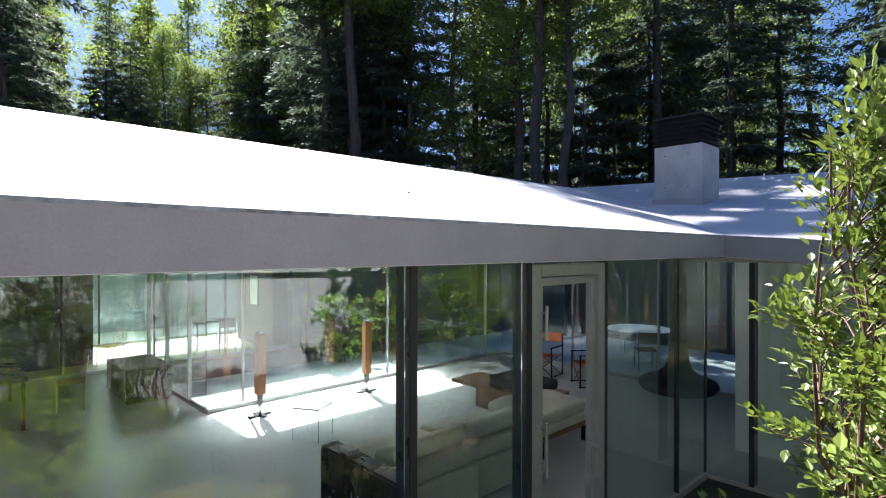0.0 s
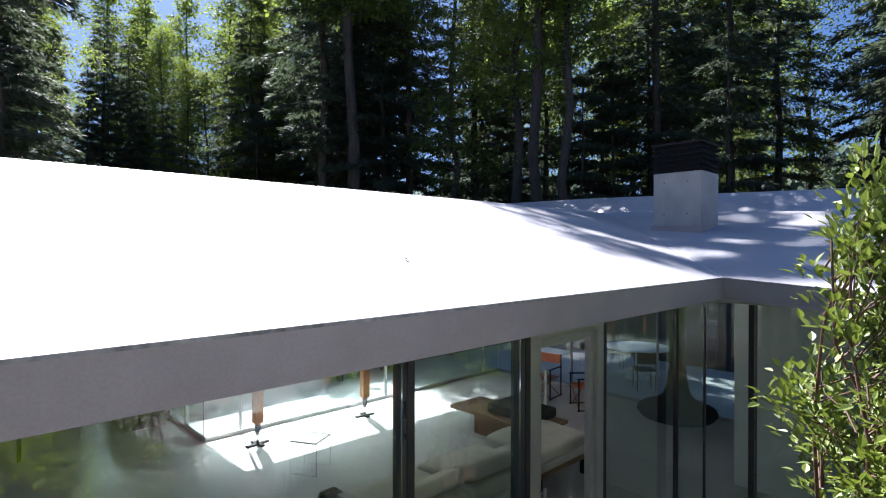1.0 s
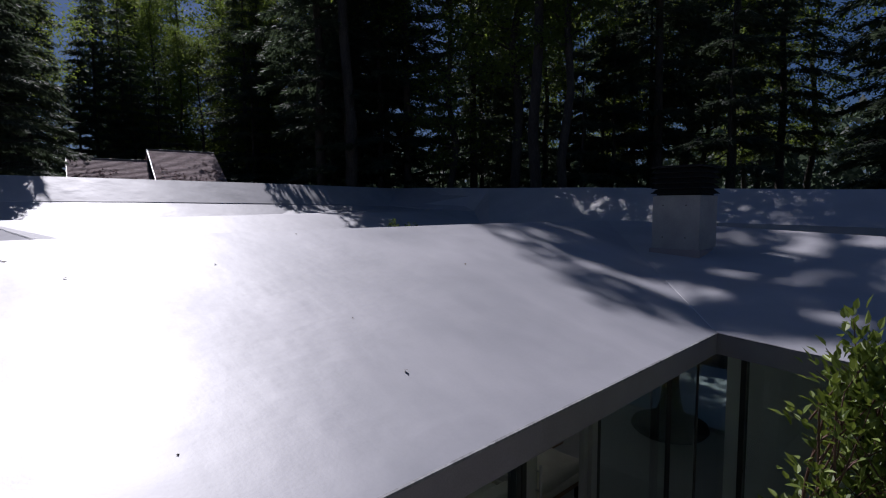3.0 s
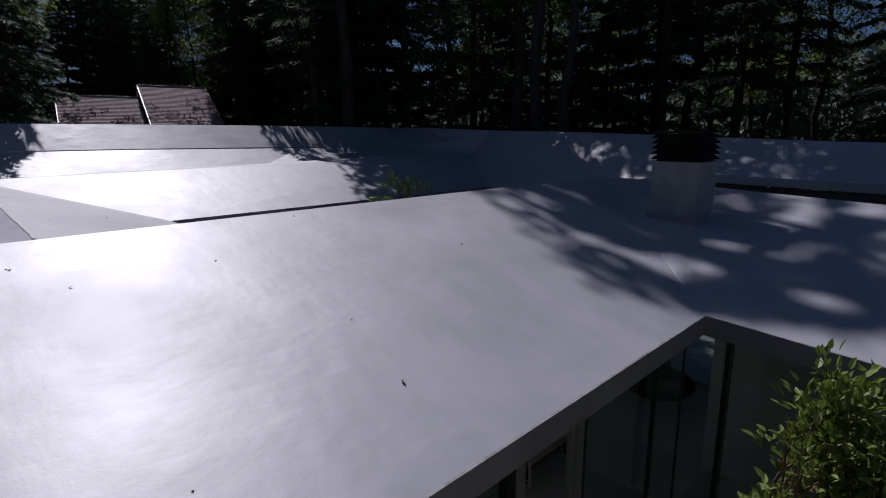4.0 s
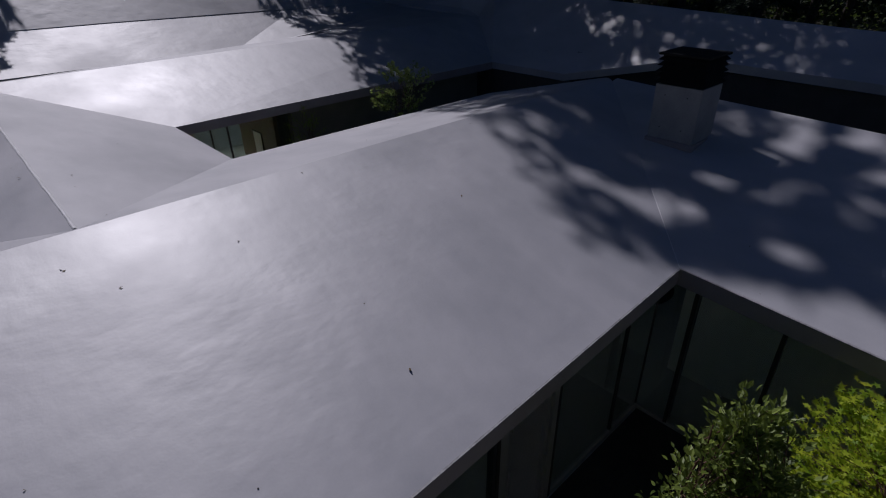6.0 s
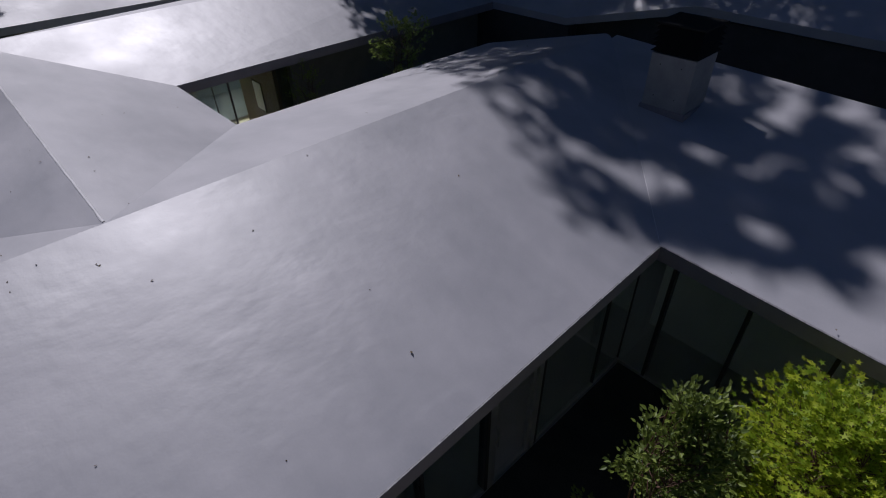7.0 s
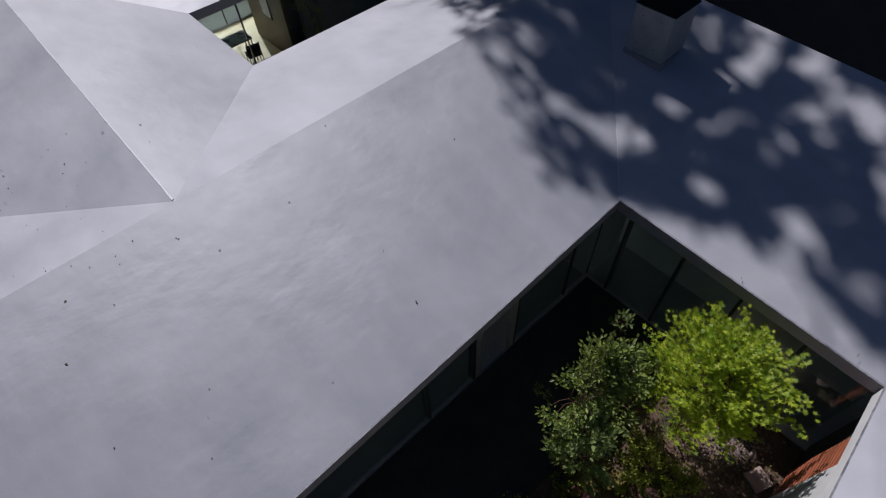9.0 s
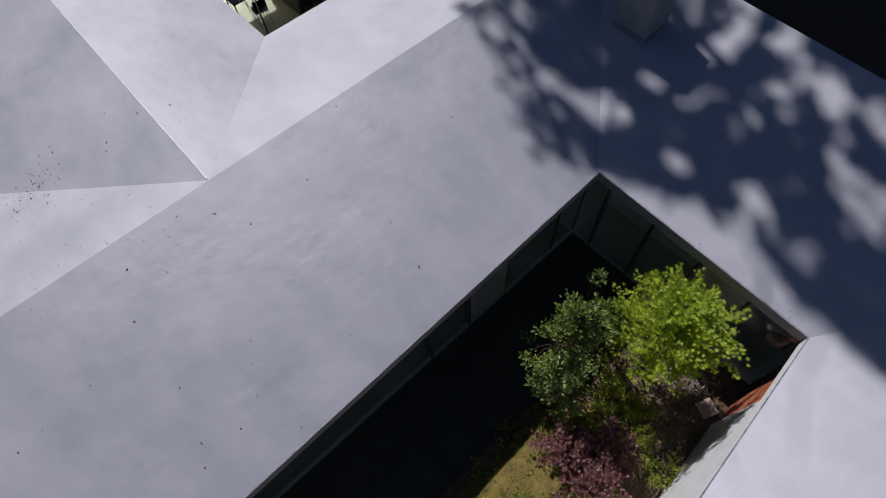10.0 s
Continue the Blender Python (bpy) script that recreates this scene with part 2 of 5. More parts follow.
def box(x0, y0, z0, x1, y1, z1, bevel=0.0, bm=None, segments=2):
    bm = bm or bmesh.new()
    r = bmesh.ops.create_cube(bm, size=1)
    bmesh.ops.transform(bm, verts=r["verts"], matrix=Matrix.LocRotScale(((x0 + x1) / 2, (y0 + y1) / 2, (z0 + z1) / 2), None, (abs(x1 - x0), abs(y1 - y0), abs(z1 - z0))))
    if bevel:
        edges = list({e for v in r["verts"] for e in v.link_edges})
        bmesh.ops.bevel(bm, geom=edges, offset=bevel, segments=segments, affect='EDGES', profile=0.6)
    return bm


def rod(a, b, r0, r1=None, sides=10, bm=None):
    bm = bm or bmesh.new()
    a, b = Vector(a), Vector(b)
    r = bmesh.ops.create_cone(bm, cap_ends=True, segments=sides, radius1=r0, radius2=r0 if r1 is None else r1, depth=(b - a).length)
    bmesh.ops.transform(bm, verts=r["verts"], matrix=Matrix.Translation((a + b) / 2) @ (b - a).to_track_quat("Z", "Y").to_matrix().to_4x4())
    return bm


def turned(profile, sides=32, bm=None, at=(0, 0, 0)):
    """A body of revolution from (radius, height) pairs."""
    bm = bm or bmesh.new()
    rings = []
    for r, z in profile:
        rings.append([bm.verts.new((at[0] + r * math.cos(2 * math.pi * i / sides), at[1] + r * math.sin(2 * math.pi * i / sides), at[2] + z)) for i in range(sides)])
    for p, q in zip(rings, rings[1:]):
        for i in range(sides):
            bm.faces.new((p[i], p[(i + 1) % sides], q[(i + 1) % sides], q[i]))
    for ring in (rings[0], rings[-1]):
        if len({tuple(round(c, 5) for c in v.co) for v in ring}) > 2:
            bm.faces.new(ring)
    return bm


def smooth(ob):
    for p in ob.data.polygons:
        p.use_smooth = True
    return ob


def slab(points, faces, thick, bm=None, edge=0):
    """Folded slab: the top's corners (x, y, z), its faces, and an upright thickness."""
    bm = bm or bmesh.new()
    top = [bm.verts.new(p) for p in points]
    low = [bm.verts.new((p[0], p[1], p[2] - thick)) for p in points]
    edges = {}
    for f in faces:
        bm.faces.new([top[i] for i in f])
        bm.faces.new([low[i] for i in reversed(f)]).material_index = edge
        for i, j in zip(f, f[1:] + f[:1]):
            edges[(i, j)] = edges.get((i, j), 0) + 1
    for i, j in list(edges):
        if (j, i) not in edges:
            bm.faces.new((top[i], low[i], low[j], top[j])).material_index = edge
    return bm


def limb_mesh(name, limbs, mat, sides=7):
    """Tapered limbs, each a list of (place, radius), as one mesh."""
    vs, fs = [], []
    for limb in limbs:
        start = len(vs)
        for i, (p, r) in enumerate(limb):
            q = Vector(limb[min(i + 1, len(limb) - 1)][0]) - Vector(limb[max(0, i - 1)][0])
            a = q.orthogonal().normalized()
            b = q.cross(a).normalized()
            vs += [tuple(Vector(p) + r * (a * math.cos(2 * math.pi * k / sides) + b * math.sin(2 * math.pi * k / sides))) for k in range(sides)]
            if i:
                o = start + (i - 1) * sides
                fs += [(o + k, o + (k + 1) % sides, o + sides + (k + 1) % sides, o + sides + k) for k in range(sides)]
    me = raw_mesh(name, vs, fs, mat)
    for p in me.polygons:
        p.use_smooth = True
    return me


# ---------------------------------------------------------------- ground
ground_bm = bmesh.new()
bmesh.ops.create_grid(ground_bm, x_segments=120, y_segments=120, size=1)
for v in ground_bm.verts:
    x, y = (math.copysign(abs(c) ** 2.6 * 900, c) for c in v.co.xy)
    far = max(0.0, math.hypot(x, y - 8) - 26)
    v.co = (x, y, -0.06 + min(1, far / 30) * (1.1 * noise.noise((x / 23, y / 23, 0)) + 0.25 * noise.noise((x / 5, y / 5, 3))))
ground = thing("ground", "brown forest floor with leaf litter under the trees", "ground", Matrix(), kind="structure", data=mesh_of("ground", ground_bm, FOREST_FLOOR))

EAVE, RIDGE, REAR_EAVE, THICK = 2.76, 3.845, 2.97, 0.225
# ---------------------------------------------------------------- folded roofs
roof_points = [
    (0, 0, EAVE), (-13, -0.30, EAVE), (-13, 3.92, RIDGE), (-5.4, 3.92, RIDGE), (4.55, 3.92, RIDGE),           # 0-4 living wing
    (4.5, -7.3, 3.385), (0, -4.23, 2.48),                                                                         # 5-6 hearth wing
    (-13, -4.95, 2.6), (-13, -8.4, 3.58),                                                                          # 7-8 studio wing
    (-2.43, 7.32, REAR_EAVE), (4.5, 7.32, REAR_EAVE), (4.55, 5.62, (RIDGE + REAR_EAVE) / 2),                 # 9-11 back of the living wing
    (-8.4, 7.32, REAR_EAVE), (-13, 7.32, REAR_EAVE),                                                              # 12-13
    (-2.43, 10.19, REAR_EAVE), (-5.4, 13.3, RIDGE), (-8.4, 10.4, REAR_EAVE), (-13, 10.4, REAR_EAVE), (-13, 13.3, RIDGE),  # 14-18 link wing
    (7.8, 10.19, REAR_EAVE), (10.4, 13.3, 3.95), (-2.43, 14.7, 3.5), (-13, 14.7, 3.5), (10.4, 14.7, 3.98),              # 19-23 rear wing
]
roof_points += [(b, 0.30 * b / 13, EAVE) for b in (-10.4, -7.8, -5.4, -3.6, -1.8)]                                 # 24-28 along the court eave
roof_points += [(b, 3.92, RIDGE) for b in (-10.4, -7.8, -3.6, -1.8, 0)]                                            # 29-33 along the ridge
roof_faces = [
    (24, 29, 2, 1), (25, 30, 29, 24), (26, 3, 30, 25), (27, 31, 3, 26), (28, 32, 31, 27), (0, 33, 32, 28), (0, 4, 33),
    (0, 6, 5, 4), (6, 7, 8, 5), (3, 31, 32, 33, 4, 11, 10, 9), (3, 12, 13, 2, 29, 30), (3, 9, 14, 15), (3, 15, 16, 12),
    (14, 19, 20, 15), (15, 18, 17, 16), (15, 20, 23, 21), (15, 21, 22, 18),
]
# slab edges and underside take the grey with the court's shade in it
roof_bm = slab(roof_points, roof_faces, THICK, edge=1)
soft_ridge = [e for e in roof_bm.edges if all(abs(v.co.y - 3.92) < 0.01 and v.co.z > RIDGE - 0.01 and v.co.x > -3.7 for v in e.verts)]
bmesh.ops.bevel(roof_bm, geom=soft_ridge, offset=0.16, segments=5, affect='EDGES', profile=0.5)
folded_roof = thing("folded_roof", "pale grey folded roof with crisp creases and leaf litter", "roof", kind="structure", data=mesh_of("folded_roof", roof_bm, [ROOF, FASCIA_SHADED]))
inset = {0: (0.04, 0.04), 1: (0, 0.04), 6: (0.04, -0.04), 7: (0, -0.04), 9: (0.04, -0.04), 10: (-0.04, -0.04), 12: (-0.04, -0.04), 13: (0, -0.04), 14: (0.04, 0.04), 19: (-0.04, 0.04),
         16: (-0.04, 0.04), 17: (0, 0.04), 21: (0, -0.04), 22: (0, -0.04), 23: (-0.04, -0.04), 5: (-0.04, 0), 4: (-0.04, 0), 11: (-0.04, 0), **{k: (0, 0.04) for k in range(24, 29)}}
lining = slab([(x + inset.get(i, (0, 0))[0], y + inset.get(i, (0, 0))[1], z - THICK + 0.02) for i, (x, y, z) in enumerate(roof_points)], roof_faces, 0.024)
ceiling = thing("ceiling", "white painted ceiling following the folded roof", "ceiling", kind="structure", data=mesh_of("ceiling", lining, CEILING))

def drip_edge(name, label, a, b, out):
    """A thin dark metal edge along the top of an eave."""
    bm = bmesh.new()
    a, b, out = Vector(a), Vector(b), Vector(out)
    v = [bm.verts.new(p + q) for p in (a, b) for q in (out * 0.006 + Vector((0, 0, 0.004)), out * -0.03 + Vector((0, 0, 0.004)), out * -0.03 - Vector((0, 0, 0.012)), out * 0.006 - Vector((0, 0, 0.012)))]
    for f in ((0, 1, 5, 4), (1, 2, 6, 5), (2, 3, 7, 6), (3, 0, 4, 7), (0, 1, 2, 3), (4, 5, 6, 7)):
        bm.faces.new([v[i] for i in f])
    return thing(name, label, "trim", kind="structure", data=mesh_of(name, bm, FASCIA_EDGE))


drip_edge("trim_eave_living", "grimy metal drip edge of the living wing's eave", (-13, -0.30, EAVE), (0, 0, EAVE), (0.02, -1, 0))
drip_edge("trim_eave_hearth", "grimy metal drip edge of the hearth wing's eave", (0, 0, EAVE), (0, -4.23, 2.48), (-1, 0, 0))
drip_edge("trim_eave_studio", "grimy metal drip edge of the studio wing's eave", (-13, -4.95, 2.6), (0, -4.23, 2.48), (0, 1, 0))


# white board over the studio wing's eave, towards the court
board = bmesh.new()
rows = [[board.verts.new((x, y + d, z + h)) for d, h in ((0.008, -0.014), (0.008, -THICK - 0.004), (-0.01, -THICK - 0.004), (-0.01, -0.014))] for x, y, z in ((-13, -4.95, 2.6), (-0.02, -4.23, 2.48))]
for k in range(4):
    board.faces.new((rows[0][k], rows[0][(k + 1) % 4], rows[1][(k + 1) % 4], rows[1][k]))
board.faces.new(rows[0]), board.faces.new(rows[1])
thing("trim_board_studio", "white painted board along the studio wing's eave", "trim", kind="structure", data=mesh_of("trim_board_studio", board, STUCCO))


def roof_seam(name, label, a, b, wide=0.011):
    """A flat bead of pale sealant along a crease of the roof."""
    a, b = Vector(a), Vector(b)
    side = (b - a).cross(Vector((0, 0, 1))).normalized() * wide
    bm = bmesh.new()
    n = 60
    rows = [[bm.verts.new(a.lerp(b, i / n) + side * k * (1 + 0.6 * noise.noise((i * 0.7, wide * 40, k))) + Vector((0, 0, h))) for k, h in ((-1, -0.004), (-0.5, 0.003), (0.5, 0.003), (1, -0.004))] for i in range(n + 1)]
    for p, q in zip(rows, rows[1:]):
        for k in range(3):
            bm.faces.new((p[k], p[k + 1], q[k + 1], q[k]))
    return thing(name, label, "trim", kind="structure", data=mesh_of(name, bm, SEALANT))


roof_seam("trim_seam_link", "pale sealant bead along the link wing's ridge", (-5.4, 3.96, RIDGE + 0.004), (-5.4, 13.2, RIDGE + 0.004), 0.017)
roof_seam("trim_seam_hearth", "pale sealant bead along the court corner's valley", (0.02, 0.02, EAVE + 0.008), (1.35, 1.16, EAVE + 1.085 * 1.35 / 4.55 + 0.008), 0.004)

# outer ring of steeper roof round the back of the plot
ring_points = [(8.4, -14, 3.45), (8.4, 3.9, 3.72), (7.8, 7.32, REAR_EAVE), (7.8, 10.19, REAR_EAVE), (10.3, 19.0, 4.2), (3.3, 19.0, 4.29), (-1.0, 19.0, 4.33), (-16, 19.0, 4.35),
               (9.5, -14, 4.2), (9.75, 0.8, 4.52), (10.4, 7.9, 4.78), (11.6, 17.6, 5.06), (11.8, 20.2, 5.10), (3.8, 20.2, 5.17), (-1.0, 20.2, 5.18), (-16, 20.2, 5.19), (10.4, 13.3, 3.95), (11.0, 13.0, 4.9)]
ring_faces = [(0, 8, 9, 1), (1, 9, 10, 2), (2, 10, 17, 3), (3, 17, 16), (16, 17, 11, 4), (4, 11, 12), (4, 12, 13, 5), (5, 13, 14, 6), (6, 14, 15, 7)]
ring_bm = slab(ring_points, ring_faces, 0.2)
ring_roof = thing("ring_roof", "grey steeper roof bordering the plot, dappled with tree shade", "roof", kind="structure", data=mesh_of("ring_roof", ring_bm, ROOF))
mid_points = [(-16, 17.0, 3.35), (-0.5, 17.0, 3.33), (2.5, 17.0, 3.3), (10.4, 17.0, 4.05), (10.3, 19.0, 4.18), (3.3, 19.0, 4.28), (-1.0, 19.0, 4.31), (-16, 19.0, 4.33)]
mid_bm = slab(mid_points, [(0, 1, 6, 7), (1, 2, 3, 4, 5, 6)], 0.2)
thing("back_roof", "pale grey sunlit roof slope behind the rear wing", "roof", kind="structure", data=mesh_of("back_roof", mid_bm, ROOF))

gap_bm = slab([(5.5, 14.705, 3.79), (10.34, 14.705, 3.97), (10.34, 16.995, 4.04), (5.5, 16.995, 3.575)], [(0, 1, 2, 3)], 0.2)
thing("corner_roof", "grey flat roof between the rear wing and the back slope", "roof", kind="structure", data=mesh_of("corner_roof", gap_bm, ROOF))


def wall_run(name, label, x0, y0, x1, y1, z0=-0.1, z1=2.6, thick=0.2, mat=PLASTER, z2=None):
    """A straight upright wall between two plan points; z2: top at the second point."""
    bm = bmesh.new()
    a, b = Vector((x0, y0, 0)), Vector((x1, y1, 0))
    side = (b - a).normalized().cross(Vector((0, 0, 1))) * thick / 2
    z2 = z1 if z2 is None else z2
    v = [bm.verts.new(p) for p in (a - side + Vector((0, 0, z0)), b - side + Vector((0, 0, z0)), b + side + Vector((0, 0, z0)), a + side + Vector((0, 0, z0)),
                                   a - side + Vector((0, 0, z1)), b - side + Vector((0, 0, z2)), b + side + Vector((0, 0, z2)), a + side + Vector((0, 0, z1)))]
    for f in ((0, 1, 2, 3), (4, 5, 6, 7), (0, 1, 5, 4), (1, 2, 6, 5), (2, 3, 7, 6), (3, 0, 4, 7)):
        bm.faces.new([v[i] for i in f])
    bmesh.ops.bevel(bm, geom=list(bm.edges), offset=0.006, segments=1, affect='EDGES')
    return thing(name, label, "wall", kind="structure", data=mesh_of(name, bm, mat))


# floors
for nm, x0, y0, x1, y1, mat, lab in (("floor_living", -13, 0.14, 0.1, 6.7, FLOOR, "pale polished screed floor of the living wing"), ("floor_hearth", 0.1, -8.0, 4.3, 6.7, FLOOR, "pale polished screed floor round the hearth"),
                                     ("floor_link", -8.4, 6.7, -3.0, 10.9, FLOOR, "pale polished screed floor of the link wing"), ("floor_rear", -13, 10.9, 9.0, 14.6, TAN_FLOOR, "tan plywood floor of the rear wing")):
    thing(nm, lab, "floor", kind="structure", data=mesh_of(nm, box(x0, y0, -0.14, x1, y1, 0.0), mat))
thing("terrace", "pale concrete paving of the rear court", "terrace", kind="structure", data=mesh_of("terrace", box(-3.0, 6.7, -0.14, 7.7, 9.0, -0.02), PAVING))
# bed covers the strip in the rear wing's shadow; its colour includes that shade
thing("court_bed", "planting bed along the rear wing, darkened with the wing's shade", "soil", kind="structure", data=mesh_of("court_bed", box(-3.0, 9.0, -0.16, 7.7, 10.88, -0.04), SHADED_BED))
thing("terrace_back", "pale concrete paving behind the rear wing", "terrace", kind="structure", data=mesh_of("terrace_back", box(-15.9, 14.6, -0.14, 10.2, 17.18, -0.02), PAVING))
thing("terrace_side", "shaded concrete terrace behind the hearth wing", "terrace", kind="structure", data=mesh_of("terrace_side", box(4.3, -13.9, -0.14, 8.3, 6.7, -0.02), PAVING))

# solid walls
wall_run("wall_court_south", "white stucco wall of the planted court", -13, -5.06, -1.06, -4.46, z1=2.38, z2=2.30, mat=STUCCO)
wall_run("wall_court_end", "white stucco end wall of the planted court", -12.9, -4.9, -12.9, 0.1, z1=2.6, mat=STUCCO)
wall_run("wall_ring_east", "dark wall under the bordering roof", 8.62, -14, 8.62, 7.4, z1=3.25, z2=3.5, mat=DARK_CLAD)
wall_run("wall_ring_corner", "dark wall under the bordering roof's corner", 10.5, 13.4, 10.42, 18.9, z0=2.9, z1=3.85, z2=4.05, mat=DARK_CLAD)
wall_run("wall_ring_back", "pale concrete wall under the back roof", -16, 17.3, 10.4, 17.3, z1=3.0, mat=CONCRETE)
wall_run("wall_rear_dark", "olive grey clad wall of the rear wing", 0.66, 10.95, 8.2, 10.95, z1=2.76, mat=OLIVE_CLAD)
wall_run("wall_court_side", "dark clad wall closing the rear court", 7.9, 7.2, 7.9, 10.9, z1=2.76, mat=DARK_CLAD)
wall_run("wall_partition", "dark panelled partition of the rear wing", -12.7, 12.2, -3.55, 12.2, z1=2.9, mat=DARK_CLAD)
wall_run("wall_living_back", "white back wall of the living room", -12.8, 0.5, -12.8, 6.6, z1=2.6)
wall_run("wall_link_far", "white far wall of the link wing", -8.3, 6.7, -8.3, 10.9, z1=2.7)
wall_run("wall_hearth_side", "grey partition beside the hearth", 1.58, 0.36, 1.58, -4.6, z1=2.72, z2=2.5)
wall_run("wall_studio_inner", "white inner wall of the studio wing", -13, -7.9, 4.3, -7.9, z1=3.0)
wall_run("wall_rear_room", "brown veneered partition of the rear room", 0.28, 11.05, 0.28, 13.3, z1=2.75, z2=3.1, thick=0.12, mat=BROWN_PANEL)
wall_run("wall_rear_store", "dark wall of the rear wing's store", 0.36, 11.5, 4.05, 11.5, z1=2.8, mat=DARK_CLAD)
wall_run("wall_rear_end", "white end wall of the rear room", 4.2, 11.1, 4.2, 14.4, z1=3.0)


# ---------------------------------------------------------------- glazing
def pane(x0, y0, x1, y1, z0, z1, parent, name="pane"):
    """An upright sheet of glass 12 mm thick between two plan points."""
    bm = bmesh.new()
    a, b = Vector((x0, y0, 0)), Vector((x1, y1, 0))
    side = (b - a).normalized().cross(Vector((0, 0, 1))) * 0.006
    v = [bm.verts.new(q + Vector((0, 0, z))) for z in (z0, z1) for q in (a - side, b - side, b + side, a + side)]
    for f in ((0, 1, 2, 3), (4, 5, 6, 7), (0, 1, 5, 4), (1, 2, 6, 5), (2, 3, 7, 6), (3, 0, 4, 7)):
        bm.faces.new([v[i] for i in f])
    ob = part(name, bm, GLASS, parent)
    ob.visible_shadow = False
    return ob


def glazed_front(name, label, x0, y0, x1, y1, posts, top, dark=True, skip=(), deep=False, slim=()):
    """A glass front along x or y: sill, head, uprights at the given places, a pane between each two."""
    root = thing(name, label, "window", kind="structure")
    along_x = abs(x1 - x0) > abs(y1 - y0)

    def at(p, d):
        return (p, y0 + d) if along_x else (x0 + d, p)

    ends = sorted([x0, x1] if along_x else [y0, y1])
    for nm, z0, z1 in (("sill_frame", 0.0, 0.07), ("head_frame", top - 0.05, top)):
        p, q = at(ends[0], -0.035), at(ends[1], 0.035)
        part(nm, box(p[0], p[1], z0, q[0], q[1], z1, 0.004), ALU, root)
    stops = [ends[0]] + sorted(posts) + [ends[1]]
    for k in sorted(posts):
        if not deep:
            p, q = at(k - 0.014, -0.04), at(k + 0.014, 0.04)
            part("mullion", box(p[0], p[1], 0.07, q[0], q[1], top - 0.05, 0.003), GASKET if dark else ALU, root)
        elif k in slim:
            p, q = at(k - 0.007, -0.03), at(k + 0.007, 0.03)
            part("mullion", box(p[0], p[1], 0.07, q[0], q[1], top - 0.05, 0.002), GASKET, root, "slim black glass joint")
        else:
            p, q = at(k - 0.02, -0.045), at(k + 0.02, 0.09)
            m = part("mullion", box(p[0], p[1], 0.07, q[0], q[1], top - 0.05, 0.003), ANODISED, root, "deep dark metal fin")
            p, q = at(k - 0.026, -0.06), at(k + 0.026, -0.047)
            part("gasket", box(p[0], p[1], 0.07, q[0], q[1], top - 0.05, 0.002), GASKET, m, "black cover strip")
    for a, b in zip(stops, stops[1:]):
        if any(a < s < b for s in skip):
            continue
        p, q = at(a + 0.022, 0), at(b - 0.022, 0)
        pane(p[0], p[1], q[0], q[1], 0.07, top - 0.05, root)
    return root


TOP = EAVE - THICK + 0.03
glazed_front("window_1", "floor-to-eave glass front of the living room", -12.8, 0.30, 0.30, 0.30, [-0.47, -2.0, -3.04, -4.11, -8.4, -10.6], TOP, skip=(-2.6,), deep=True, slim=(-0.47,))
front_b = glazed_front("window_2", "floor-to-eave glass front of the hearth room", 0.30, -4.3, 0.30, 0.30, [-0.2, -1.24, -2.28, -3.32], 2.52, deep=True)
part("corner_post", box(0.285, 0.285, 0.0, 0.315, 0.315, TOP, 0.003), GASKET, front_b)
glazed_front("window_3", "rear glass front of the living room", -3.0, 6.62, 4.05, 6.62, [-2.42, 0.58, 3.55], 2.93, dark=False)
glazed_front("window_4", "glass front of the link wing", -3.0, 6.62, -3.0, 10.9, [7.4, 8.6, 9.8], 2.93, dark=False)
glazed_front("window_5", "rear glass front of the hearth room", 4.1, -7.8, 4.1, 6.6, [-5.0, -2.3, 0.2, 2.58, 4.5, 5.6], 3.0, dark=False)
glazed_front("window_6", "glass front of the rear wing", -12.9, 10.92, 0.62, 10.92, [-10, -7.5, -5.6, -4.3, -2.6, -1.05], 2.93)
glazed_front("window_7", "back glass front of the rear wing", -12.9, 14.45, 8.0, 14.45, [-10, -6.5, -3, -0.25, 4], 3.2)

# glass door in the living room's front
door = thing("door_1", "slim aluminium door frame with long pull handle", "door", HOUSE @ pose(0.08, 0.07, 0), kind="structure")
for nm, x0, x1, z0, z1 in (("jamb", -3.10, -2.985, 0, 2.5), ("jamb", -2.195, -2.10, 0, 2.5), ("lintel", -2.985, -2.195, 2.41, 2.5)):
    part(nm, box(x0, 0.17, z0, x1, 0.29, z1, 0.005), ALU, door)
for nm, x0, x1, z0, z1 in (("stile", -2.98, -2.92, 0.01, 2.40), ("stile", -2.26, -2.20, 0.01, 2.40), ("rail", -2.92, -2.26, 2.34, 2.40), ("rail", -2.92, -2.26, 0.01, 0.09)):
    part(nm, box(x0, 0.205, z0, x1, 0.255, z1, 0.004), ALU, door)
for z0, z1 in ((0.95, 1.35), (1.95, 2.2)):
    part("pull_handle", rod((-2.95, 0.15, z0), (-2.95, 0.15, z1), 0.012, bm=rod((-2.95, 0.15, z0 + 0.05), (-2.95, 0.21, z0 + 0.05), 0.007, bm=rod((-2.95, 0.15, z1 - 0.05), (-2.95, 0.21, z1 - 0.05), 0.007))), ALU, door, "long steel pull handle")
part("lock_case", box(-2.25, 0.16, 0.75, -2.21, 0.205, 1.0, 0.004), ALU, door)

# red board cladding in the court's corner
clad = thing("board_cladding", "red-brown horizontal board cladding in the court's corner", "cladding", kind="structure")
part("backing", box(-1.05, -4.52, -0.05, 0.2, -4.44, 2.28), DARK_CLAD, clad)
board_me = mesh_of("board", box(-1.05, -4.44, 0.0, -0.40, -4.395, 0.068, 0.004, segments=1), RED_BOARD)
